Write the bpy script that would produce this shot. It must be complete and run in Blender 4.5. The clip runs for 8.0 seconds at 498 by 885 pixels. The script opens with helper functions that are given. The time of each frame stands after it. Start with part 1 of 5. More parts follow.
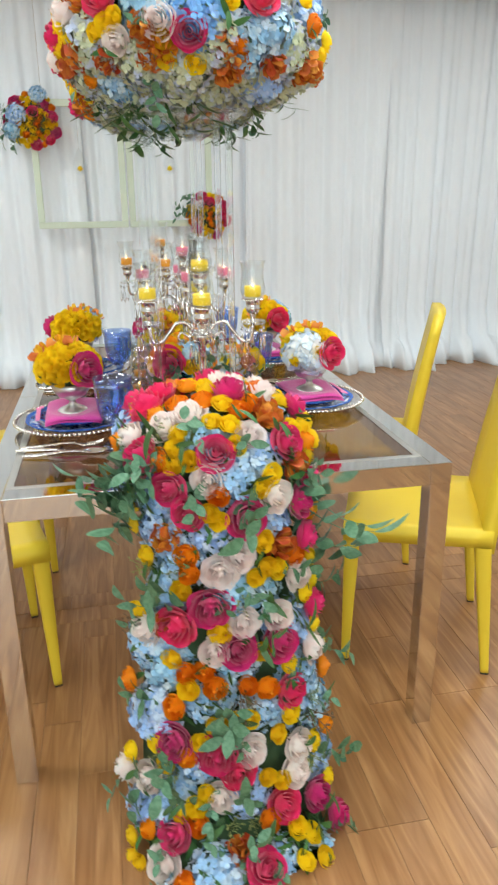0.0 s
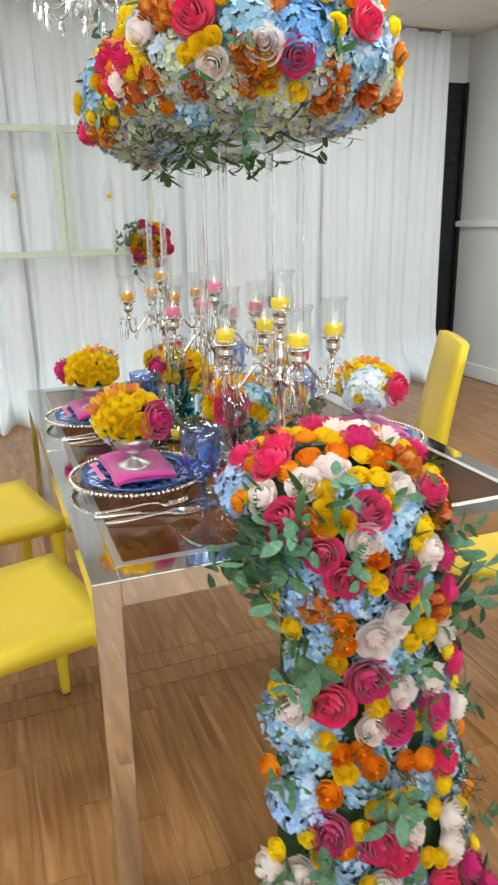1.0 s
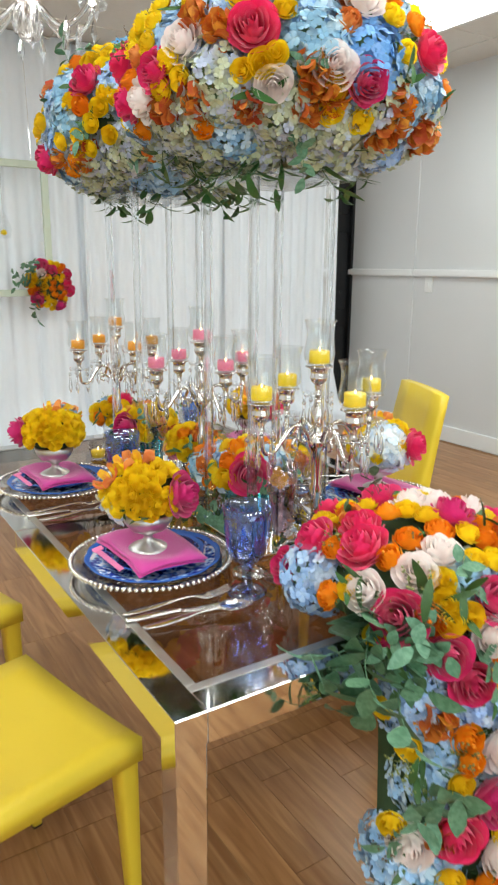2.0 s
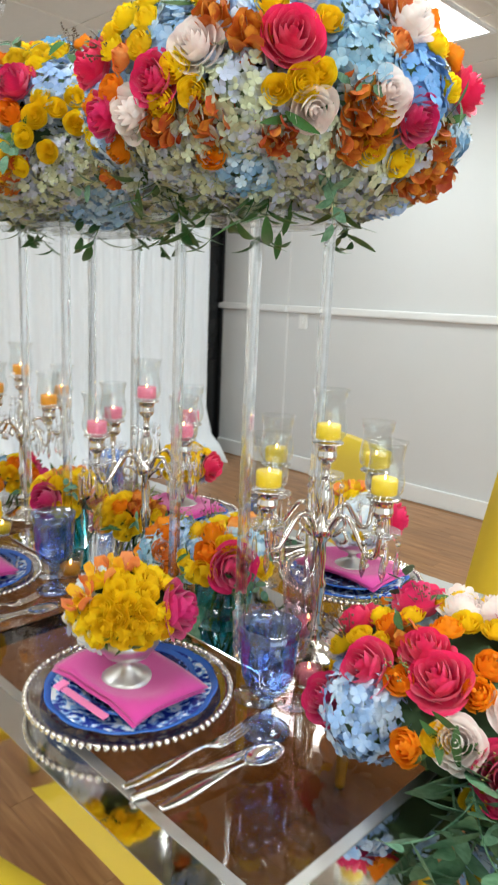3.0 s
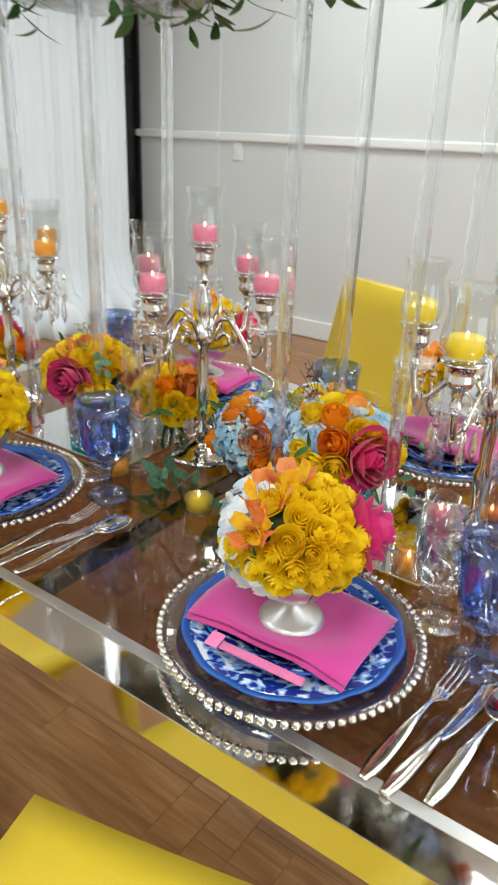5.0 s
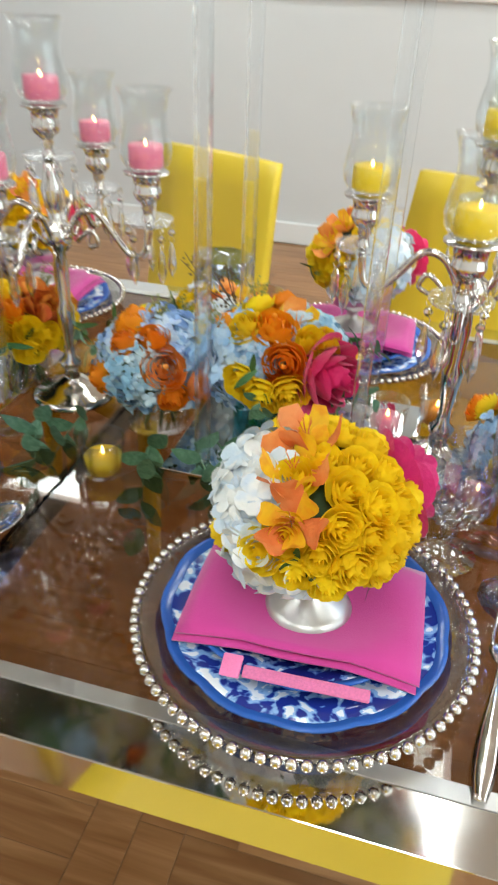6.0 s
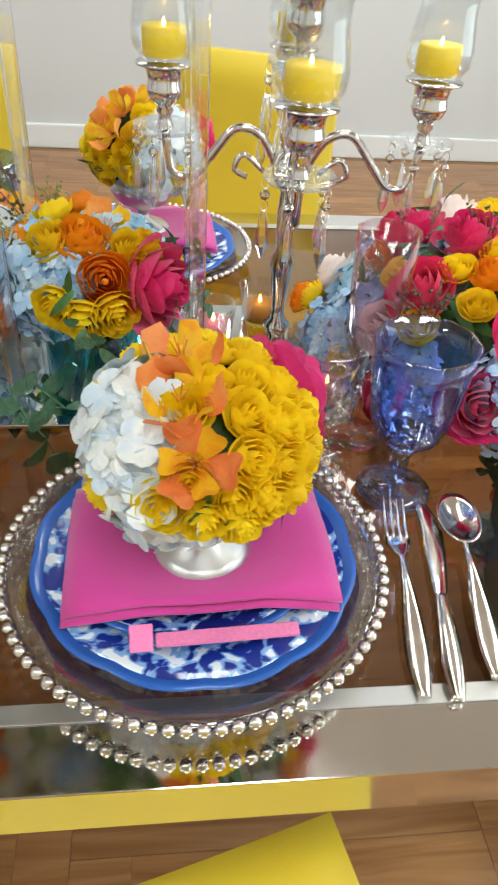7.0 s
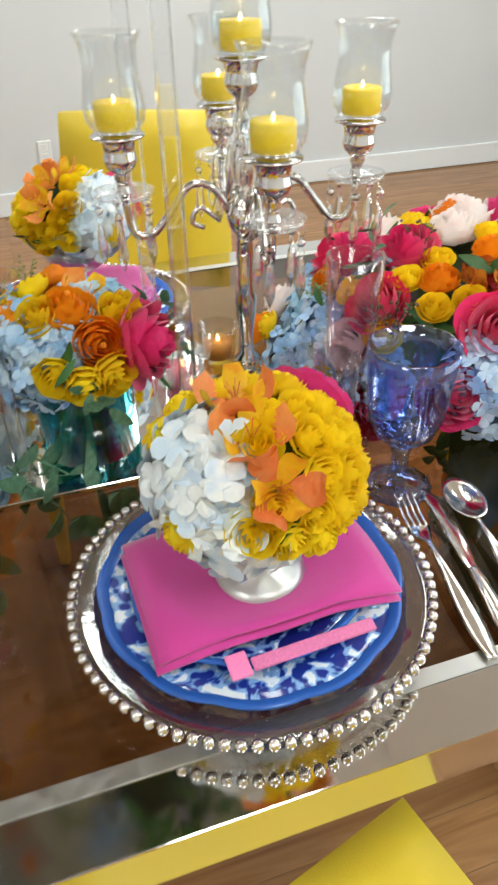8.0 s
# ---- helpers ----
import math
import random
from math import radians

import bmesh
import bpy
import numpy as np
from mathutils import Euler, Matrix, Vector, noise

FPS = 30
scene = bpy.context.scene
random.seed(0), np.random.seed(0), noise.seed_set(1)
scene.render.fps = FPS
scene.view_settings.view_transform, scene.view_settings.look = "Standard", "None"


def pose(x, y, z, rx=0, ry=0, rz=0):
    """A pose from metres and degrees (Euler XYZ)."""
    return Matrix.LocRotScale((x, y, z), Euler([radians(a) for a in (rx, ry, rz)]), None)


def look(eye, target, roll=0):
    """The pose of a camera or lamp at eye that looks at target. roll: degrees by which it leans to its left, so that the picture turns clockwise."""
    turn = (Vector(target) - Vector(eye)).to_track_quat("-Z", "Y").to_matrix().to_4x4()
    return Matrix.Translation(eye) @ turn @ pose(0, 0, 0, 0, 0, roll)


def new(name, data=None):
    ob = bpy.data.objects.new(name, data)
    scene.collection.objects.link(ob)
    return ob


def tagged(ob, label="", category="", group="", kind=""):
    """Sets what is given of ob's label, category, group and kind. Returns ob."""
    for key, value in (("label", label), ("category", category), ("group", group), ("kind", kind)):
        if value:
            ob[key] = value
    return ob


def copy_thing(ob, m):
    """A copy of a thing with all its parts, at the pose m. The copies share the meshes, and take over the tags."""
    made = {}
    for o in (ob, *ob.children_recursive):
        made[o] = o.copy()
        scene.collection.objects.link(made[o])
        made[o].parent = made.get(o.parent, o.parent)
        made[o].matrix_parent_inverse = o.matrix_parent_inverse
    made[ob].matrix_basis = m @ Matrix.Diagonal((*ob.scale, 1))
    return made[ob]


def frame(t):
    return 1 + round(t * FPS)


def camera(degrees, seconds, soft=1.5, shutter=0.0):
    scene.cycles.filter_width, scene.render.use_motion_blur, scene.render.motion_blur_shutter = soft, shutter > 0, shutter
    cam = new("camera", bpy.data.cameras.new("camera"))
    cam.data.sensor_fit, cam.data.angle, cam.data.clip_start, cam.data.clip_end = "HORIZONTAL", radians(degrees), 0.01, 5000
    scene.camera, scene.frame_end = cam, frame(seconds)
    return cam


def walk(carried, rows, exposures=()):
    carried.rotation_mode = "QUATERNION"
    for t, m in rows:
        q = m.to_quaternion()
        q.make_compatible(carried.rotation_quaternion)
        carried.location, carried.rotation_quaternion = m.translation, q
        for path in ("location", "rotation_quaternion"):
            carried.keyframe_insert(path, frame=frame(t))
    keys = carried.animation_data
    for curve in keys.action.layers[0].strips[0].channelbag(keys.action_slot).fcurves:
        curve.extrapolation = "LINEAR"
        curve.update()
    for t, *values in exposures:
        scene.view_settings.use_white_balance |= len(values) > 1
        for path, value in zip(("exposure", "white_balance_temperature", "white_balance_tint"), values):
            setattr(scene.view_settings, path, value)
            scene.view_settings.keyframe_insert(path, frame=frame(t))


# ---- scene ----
cam = camera(38.9, 8.0, 2.0, 0.35)
PATH = [
    (0, (-0.186, -1.46, 1.358), (0.17, 0.398, 0.709), -0.7),
    (0.5, (-0.449, -1.383, 1.376), (0.084, 0.452, 0.785), -1.0),
    (1, (-0.626, -1.184, 1.387), (0.037, 0.607, 0.793), -1.1),
    (1.5, (-0.798, -0.991, 1.373), (0.07, 0.718, 0.803), -2.1),
    (1.7, (-0.845, -0.914, 1.378), (0.101, 0.771, 0.86), -1.4),
    (2.8, (-0.914, -0.45, 1.42), (0.386, 1.007, 0.986), 3.2),
    (3, (-0.945, -0.375, 1.434), (0.454, 0.994, 1.028), 2.5),
    (3.5, (-1.009, -0.257, 1.454), (0.505, 0.999, 1.091), 2.3),
    (4, (-1.025, -0.151, 1.422), (0.484, 1.09, 0.994), 3.1),
    (4.5, (-1.003, -0.015, 1.395), (0.476, 1.179, 0.773), 3.6),
    (4.7, (-0.977, 0.04, 1.381), (0.475, 1.209, 0.657), 2.7),
    (5.8, (-0.868, 0.404, 1.33), (0.783, 0.936, 0.335), 2.3),
    (6, (-0.813, 0.442, 1.309), (0.822, 0.86, 0.237), 2.5),
    (6.5, (-0.72, 0.473, 1.259), (0.852, 0.601, 0.028), 3.8),
    (7, (-0.736, 0.529, 1.264), (0.81, 0.309, 0.014), 4.4),
    (7.5, (-0.775, 0.631, 1.278), (0.775, 0.29, 0.061), 0.6),
    (8, (-0.749, 0.653, 1.285), (0.795, 0.15, 0.117), -1.1),
]
walk(cam, [(t, look(eye, target, roll)) for t, eye, target, roll in PATH], [(0, -0.07), (5.0, -0.07), (6.5, -0.08), (8.0, -0.08)])

# ---- light and world ----
world = bpy.data.worlds.new("world")
scene.world = world
world.use_nodes = True
world.node_tree.nodes["Background"].inputs[0].default_value = (0.9, 0.95, 1.0, 1)
world.node_tree.nodes["Background"].inputs[1].default_value = 0.4
scene.view_settings.exposure = 0.0

CEIL = 2.85
# one real ceiling panel; the other six are added to fill the room with light
PANELS_AND_FILLS = [(-1.4, -1.8, 0), (1.0, -1.8, 0), (2.47, 2.2, 90), (-1.6, 0.3, 0), (0.6, 0.3, 0), (-1.7, 2.5, 0), (2.3, -0.6, 0)]


def area(name, x, y, z, sx, sy, power, colour, rx=0, rz=0):
    lamp = bpy.data.lights.new(name, "AREA")
    lamp.shape, lamp.size, lamp.size_y, lamp.energy, lamp.color = "RECTANGLE", sx, sy, power, colour
    ob = new(name, lamp)
    ob.matrix_world = pose(x, y, z, rx, 0, rz)
    return ob


# a lamp under each panel, the added ones serving as fill light
for px, py, turn in PANELS_AND_FILLS:
    area("ceiling_lamp", px, py, CEIL - 0.03, 1.1, 0.5, 19.3, (0.85, 1.0, 0.985), 0, turn)
# daylight from the shop windows behind the camera
area("window_daylight", -1.0, -3.85, 1.5, 4.6, 2.0, 84, (0.80, 0.97, 1.0), 90, 0)


# ---- materials ----
def mat(name, colour, rough=0.5, metal=0.0, vary=0.0, scale=20.0, bump=0.0, bscale=120.0, hue=0.0, glass=0.0, ior=1.45, sub=0.0, sheen=0.0, tip=None, coat=0.0, fine=0.0, island=0.0):
    m = bpy.data.materials.new(name)
    m.use_nodes = True
    nt = m.node_tree
    N, L = nt.nodes, nt.links
    b = N["Principled BSDF"]
    b.inputs["Roughness"].default_value, b.inputs["Metallic"].default_value = rough, metal
    b.inputs["Transmission Weight"].default_value, b.inputs["IOR"].default_value = glass, ior
    b.inputs["Sheen Weight"].default_value, b.inputs["Coat Weight"].default_value = sheen, coat
    b.inputs["Base Color"].default_value = (*colour, 1)
    co = N.new("ShaderNodeTexCoord")
    out = None
    if vary or hue or tip:
        rgb = N.new("ShaderNodeRGB")
        rgb.outputs[0].default_value = (*colour, 1)
        out = rgb.outputs[0]
        if tip:
            n0 = N.new("ShaderNodeTexNoise")
            n0.inputs["Scale"].default_value = scale * 0.6
            L.new(co.outputs["Object"], n0.inputs["Vector"])
            mx = N.new("ShaderNodeMix")
            mx.data_type = "RGBA"
            rmp = N.new("ShaderNodeMapRange")
            rmp.inputs[1].default_value, rmp.inputs[2].default_value = 0.42, 0.62
            L.new(n0.outputs[0], rmp.inputs[0])
            L.new(rmp.outputs[0], mx.inputs[0])
            L.new(out, mx.inputs[6])
            mx.inputs[7].default_value = (*tip, 1)
            out = mx.outputs[2]
        n1 = N.new("ShaderNodeTexNoise")
        n1.inputs["Scale"].default_value, n1.inputs["Detail"].default_value = scale, 5
        L.new(co.outputs["Object"], n1.inputs["Vector"])
        hsv = N.new("ShaderNodeHueSaturation")
        info = N.new("ShaderNodeObjectInfo")
        add = N.new("ShaderNodeMath")
        add.operation = "ADD"
        L.new(n1.outputs[0], add.inputs[0])
        if island:
            # each floret has a tone of its own
            geo, isl = N.new("ShaderNodeNewGeometry"), N.new("ShaderNodeMath")
            isl.operation = "MULTIPLY_ADD"
            L.new(geo.outputs["Random Per Island"], isl.inputs[0])
            isl.inputs[1].default_value = island
            L.new(info.outputs["Random"], isl.inputs[2])
            L.new(isl.outputs[0], add.inputs[1])
            mr_top = 1.5 + island
            if tip:
                shift = N.new("ShaderNodeMath")
                shift.operation = "MULTIPLY_ADD"
                L.new(geo.outputs["Random Per Island"], shift.inputs[0])
                shift.inputs[1].default_value, shift.inputs[2].default_value = 0.3, -0.15
                tone = N.new("ShaderNodeMath")
                tone.operation = "ADD"
                L.new(n0.outputs[0], tone.inputs[0])
                L.new(shift.outputs[0], tone.inputs[1])
                L.new(tone.outputs[0], rmp.inputs[0])
        else:
            L.new(info.outputs["Random"], add.inputs[1])
            mr_top = 1.5
        mr = N.new("ShaderNodeMapRange")
        mr.inputs[1].default_value, mr.inputs[2].default_value = 0.2, mr_top
        mr.inputs[3].default_value, mr.inputs[4].default_value = 1 - vary, 1 + vary
        L.new(add.outputs[0], mr.inputs[0])
        L.new(mr.outputs[0], hsv.inputs["Value"])
        if hue:
            hr = N.new("ShaderNodeMapRange")
            hr.inputs[3].default_value, hr.inputs[4].default_value = 0.5 - hue, 0.5 + hue
            L.new(info.outputs["Random"], hr.inputs[0])
            L.new(hr.outputs[0], hsv.inputs["Hue"])
        L.new(out, hsv.inputs["Color"])
        L.new(hsv.outputs[0], b.inputs["Base Color"])
        if sub:
            tr, ms = N.new("ShaderNodeBsdfTranslucent"), N.new("ShaderNodeMixShader")
            L.new(hsv.outputs[0], tr.inputs[0])
            ms.inputs[0].default_value = sub
            L.new(b.outputs[0], ms.inputs[1])
            L.new(tr.outputs[0], ms.inputs[2])
            L.new(ms.outputs[0], N["Material Output"].inputs[0])
    if fine:
        n3 = N.new("ShaderNodeTexNoise")
        n3.inputs["Scale"].default_value, n3.inputs["Detail"].default_value = scale, 6
        L.new(co.outputs["Object"], n3.inputs["Vector"])
        r3 = N.new("ShaderNodeMapRange")
        r3.inputs[1].default_value, r3.inputs[2].default_value = 0.35, 0.7
        r3.inputs[3].default_value, r3.inputs[4].default_value = max(0.0, rough - fine), rough + fine
        L.new(n3.outputs[0], r3.inputs[0])
        L.new(r3.outputs[0], b.inputs["Roughness"])
    if bump:
        n2 = N.new("ShaderNodeTexNoise")
        n2.inputs["Scale"].default_value, n2.inputs["Detail"].default_value = bscale, 4
        L.new(co.outputs["Object"], n2.inputs["Vector"])
        bp = N.new("ShaderNodeBump")
        bp.inputs["Strength"].default_value, bp.inputs["Distance"].default_value = bump, 0.004
        L.new(n2.outputs[0], bp.inputs["Height"])
        L.new(bp.outputs[0], b.inputs["Normal"])
    return m


def glow(name, colour, power):
    m = bpy.data.materials.new(name)
    m.use_nodes = True
    b = m.node_tree.nodes["Principled BSDF"]
    b.inputs["Base Color"].default_value = (*colour, 1)
    b.inputs["Emission Color"].default_value = (*colour, 1)
    b.inputs["Emission Strength"].default_value = power
    return m


def thin(name, tint, ior=1.45, rough=0.02, gloss=(1, 1, 1)):
    """Thin-walled glass: tinted see-through walls with a clear reflection."""
    m = bpy.data.materials.new(name)
    m.use_nodes = True
    N, L = m.node_tree.nodes, m.node_tree.links
    N.remove(N["Principled BSDF"])
    t, g, f, x = N.new("ShaderNodeBsdfTransparent"), N.new("ShaderNodeBsdfGlossy"), N.new("ShaderNodeLayerWeight"), N.new("ShaderNodeMixShader")
    t.inputs[0].default_value, g.inputs[0].default_value = (*tint, 1), (*gloss, 1)
    g.inputs["Roughness"].default_value, f.inputs[0].default_value = rough, 0.5
    pw, mr = N.new("ShaderNodeMath"), N.new("ShaderNodeMapRange")
    pw.operation = "POWER"
    pw.inputs[1].default_value = 3.5
    mr.inputs[3].default_value, mr.inputs[4].default_value = ((ior - 1) / (ior + 1)) ** 2, 0.75
    n, bp, co = N.new("ShaderNodeTexNoise"), N.new("ShaderNodeBump"), N.new("ShaderNodeTexCoord")
    n.inputs["Scale"].default_value = 45
    bp.inputs["Strength"].default_value, bp.inputs["Distance"].default_value = 0.12, 0.003
    L.new(co.outputs["Object"], n.inputs["Vector"])
    L.new(n.outputs[0], bp.inputs["Height"])
    L.new(bp.outputs[0], g.inputs["Normal"])
    L.new(f.outputs["Facing"], pw.inputs[0])
    L.new(pw.outputs[0], mr.inputs[0])
    L.new(mr.outputs[0], x.inputs[0])
    L.new(t.outputs[0], x.inputs[1])
    L.new(g.outputs[0], x.inputs[2])
    L.new(x.outputs[0], N["Material Output"].inputs[0])
    return m


def clear(name, ior, straight):
    """Clear plastic or crystal: a share of the light passes straight, the rest bends as in glass."""
    m = mat(name, (0.97, 0.975, 0.98), 0.03, 0.0, glass=1.0, ior=ior)
    N, L = m.node_tree.nodes, m.node_tree.links
    t, x = N.new("ShaderNodeBsdfTransparent"), N.new("ShaderNodeMixShader")
    t.inputs[0].default_value, x.inputs[0].default_value = (0.97, 0.98, 0.985, 1), straight
    L.new(N["Principled BSDF"].outputs[0], x.inputs[1])
    L.new(t.outputs[0], x.inputs[2])
    L.new(x.outputs[0], N["Material Output"].inputs[0])
    return m


ACRYL = clear("clear_acrylic", 1.34, 0.45)
CRYSTAL = clear("cut_crystal", 1.5, 0.45)
CHROME = mat("polished_steel", (0.72, 0.71, 0.69), 0.07, 1.0, scale=9, fine=0.05, bump=0.02, bscale=6)
SILVER = mat("silver_plate", (0.74, 0.70, 0.66), 0.13, 1.0, scale=60, fine=0.06)
PEWTER = mat("brushed_pewter", (0.60, 0.59, 0.57), 0.40, 1.0, scale=80, fine=0.08, vary=0.08)
SMOKE = thin("smoked_charger_glass", (0.80, 0.79, 0.77), 2.6, 0.07)
MIRROR = mat("mirror", (0.85, 0.87, 0.87), 0.02, 1.0)
BRONZE = mat("bronze_glass", (0.40, 0.275, 0.18), 0.02, 0.0, glass=1.0, ior=1.5)
CLEAR = thin("clear_glass", (0.96, 0.97, 0.97), 1.5)
CUT = thin("cut_glass", (0.93, 0.94, 0.95), 2.2)

PINKGL = thin("pink_glass", (0.95, 0.87, 0.90), 1.6)
BLUEGL = thin("blue_lustre_glass", (0.66, 0.78, 0.97), 2.2, 0.05, (0.78, 0.80, 1.0))
TEALGL = thin("teal_glass", (0.30, 0.72, 0.76), 1.5)
YLEATHER = mat("yellow_leatherette", (0.79, 0.565, 0.04), 0.42, 0, vary=0.05, scale=5, bump=0.12, bscale=420)
RUBBER = mat("dark_foot", (0.03, 0.03, 0.03), 0.7)
HOT = mat("hot_pink_petal", (0.72, 0.017, 0.16), 0.5, vary=0.25, scale=3.5, hue=0.012, sub=0.15, sheen=0.3, bump=0.35, bscale=9)
BLUSH = mat("blush_petal", (0.97, 0.85, 0.82), 0.55, vary=0.03, scale=3.5, hue=0.01, sub=0.35, tip=(0.98, 0.93, 0.90), bump=0.35, bscale=9)
YEL = mat("yellow_petal", (0.98, 0.73, 0.018), 0.55, vary=0.08, scale=3.5, hue=0.008, sub=0.36, bump=0.35, bscale=9)
ORA = mat("orange_petal", (0.95, 0.34, 0.012), 0.5, vary=0.08, scale=3.5, hue=0.012, sub=0.4, bump=0.35, bscale=9)
RUST = mat("rust_petal", (0.52, 0.085, 0.016), 0.5, vary=0.25, scale=3.5, hue=0.012, sub=0.1, tip=(0.62, 0.19, 0.03), bump=0.35, bscale=9)
AMBER = mat("amber_petal", (0.86, 0.27, 0.06), 0.5, vary=0.2, scale=3.5, hue=0.012, sub=0.12, tip=(0.90, 0.36, 0.10), bump=0.35, bscale=9)
HYD = mat("blue_hydrangea_petal", (0.31, 0.52, 0.78), 0.6, vary=0.22, scale=3.5, hue=0.02, sub=0.1, tip=(0.55, 0.68, 0.80), island=0.9, bump=0.35, bscale=9)
VIV = mat("vivid_hydrangea_petal", (0.16, 0.42, 0.76), 0.6, vary=0.14, scale=3.5, hue=0.01, sub=0.1, tip=(0.25, 0.46, 0.76), island=0.9, bump=0.35, bscale=9)
PALE = mat("pale_hydrangea_petal", (0.55, 0.58, 0.38), 0.6, vary=0.2, scale=3.5, hue=0.01, sub=0.1, tip=(0.50, 0.55, 0.70), island=0.9, bump=0.35, bscale=9)
WHY = mat("white_hydrangea_petal", (0.88, 0.90, 0.90), 0.6, vary=0.08, scale=3.5, hue=0.01, sub=0.1, tip=(0.66, 0.77, 0.88), island=0.9, bump=0.35, bscale=9)
EUC = mat("eucalyptus_leaf", (0.075, 0.175, 0.095), 0.5, vary=0.3, scale=25, hue=0.02, tip=(0.12, 0.24, 0.145), bump=0.1, bscale=90)
LEAF = mat("green_leaf", (0.045, 0.12, 0.03), 0.42, vary=0.35, scale=25, hue=0.02, bump=0.15, bscale=110)
FOAM = mat("moss_core", (0.03, 0.06, 0.025), 0.9, vary=0.4, scale=30, bump=0.6, bscale=60)
STALK = mat("hydrangea_stalk", (0.16, 0.24, 0.10), 0.7, vary=0.2, scale=8)
AMBIN = mat("yellow_lily_petal", (0.93, 0.60, 0.02), 0.5, vary=0.12, scale=6, hue=0.01, sub=0.15, tip=(0.88, 0.42, 0.02))
RUSTIN = mat("rust_lily_throat", (0.70, 0.27, 0.03), 0.5, vary=0.2, scale=6, hue=0.01, sub=0.1, tip=(0.45, 0.07, 0.015))
SEED = mat("seed_sprig", (0.24, 0.27, 0.08), 0.6, vary=0.25, scale=40)
TWIG = mat("brown_twig", (0.13, 0.085, 0.05), 0.7, vary=0.2, scale=40)
NAPKIN = mat("magenta_linen", (0.60, 0.045, 0.29), 0.8, vary=0.05, scale=12, sheen=0.4, bump=0.2, bscale=700)
CARD = mat("pink_glitter_card", (0.78, 0.20, 0.42), 0.5, vary=0.3, scale=400, bump=0.3, bscale=500)
WALLP = mat("pale_grey_paint", (0.66, 0.665, 0.67), 0.6, vary=0.03, scale=3, bump=0.05, bscale=90)
TRIM = mat("white_gloss_trim", (0.80, 0.80, 0.80), 0.35, vary=0.02, scale=4)
CEILM = mat("ceiling_tile", (0.72, 0.69, 0.64), 0.9, vary=0.05, scale=30, bump=0.25, bscale=180)
BLACKD = mat("black_door_paint", (0.012, 0.012, 0.013), 0.25, vary=0.2, scale=8)
DRAPE = mat("white_sheer_drape", (0.86, 0.90, 0.955), 0.85, vary=0.03, scale=3, sheen=0.3, bump=0.08, bscale=500)
MINT = mat("mint_paint", (0.62, 0.70, 0.58), 0.5, vary=0.06, scale=15)
WAXY = mat("yellow_wax", (0.95, 0.66, 0.03), 0.4, vary=0.03)
WAXP = mat("pink_wax", (0.88, 0.22, 0.34), 0.4, vary=0.03)
WAXO = mat("orange_wax", (0.92, 0.36, 0.03), 0.4, vary=0.03)
FLAME = glow("flame", (1.0, 0.62, 0.2), 14)
PANEL = glow("light_panel", (1.0, 0.98, 0.95), 5)
BULB = glow("lit_bulb", (1.0, 0.95, 0.88), 60)
WHITEP = mat("white_plastic", (0.8, 0.8, 0.79), 0.4)


def plate_material(name, scale, light, mid, dark, cut):
    """Blue leaves printed on white porcelain."""
    m = mat(name, (0.8, 0.84, 0.9), 0.14, coat=0.4)
    N, L = m.node_tree.nodes, m.node_tree.links
    co = N.new("ShaderNodeTexCoord")
    n1 = N.new("ShaderNodeTexNoise")
    n1.inputs["Scale"].default_value, n1.inputs["Detail"].default_value, n1.inputs["Distortion"].default_value = scale, 2, 1.4
    v = N.new("ShaderNodeTexVoronoi")
    v.inputs["Scale"].default_value = scale * 2.2
    L.new(co.outputs["Object"], n1.inputs["Vector"])
    L.new(co.outputs["Object"], v.inputs["Vector"])
    a = N.new("ShaderNodeMath")
    a.operation = "MULTIPLY_ADD"
    L.new(v.outputs["Distance"], a.inputs[0])
    a.inputs[1].default_value = 0.35
    L.new(n1.outputs[0], a.inputs[2])
    r = N.new("ShaderNodeValToRGB")
    e = r.color_ramp.elements
    e[0].position, e[0].color = 0.0, (*dark, 1)
    e[1].position, e[1].color = 1.0, (0.80, 0.84, 0.9, 1)
    for p, c in ((cut - 0.03, dark), (cut, mid), (cut + 0.05, light), (cut + 0.10, light), (cut + 0.125, (0.8, 0.84, 0.9))):
        k = e.new(p)
        k.color = (*c, 1)
    L.new(a.outputs[0], r.inputs[0])
    L.new(r.outputs[0], m.node_tree.nodes["Principled BSDF"].inputs["Base Color"])
    return m


CHINA = plate_material("blue_leaf_china", 36, (0.26, 0.46, 0.78), (0.06, 0.15, 0.50), (0.014, 0.03, 0.26), 0.655)
CHINAD = plate_material("dark_blue_leaf_china", 44, (0.20, 0.36, 0.70), (0.05, 0.12, 0.46), (0.010, 0.016, 0.17), 0.74)
BLUERIM = mat("blue_rim_glaze", (0.03, 0.12, 0.46), 0.15, vary=0.15, scale=60)


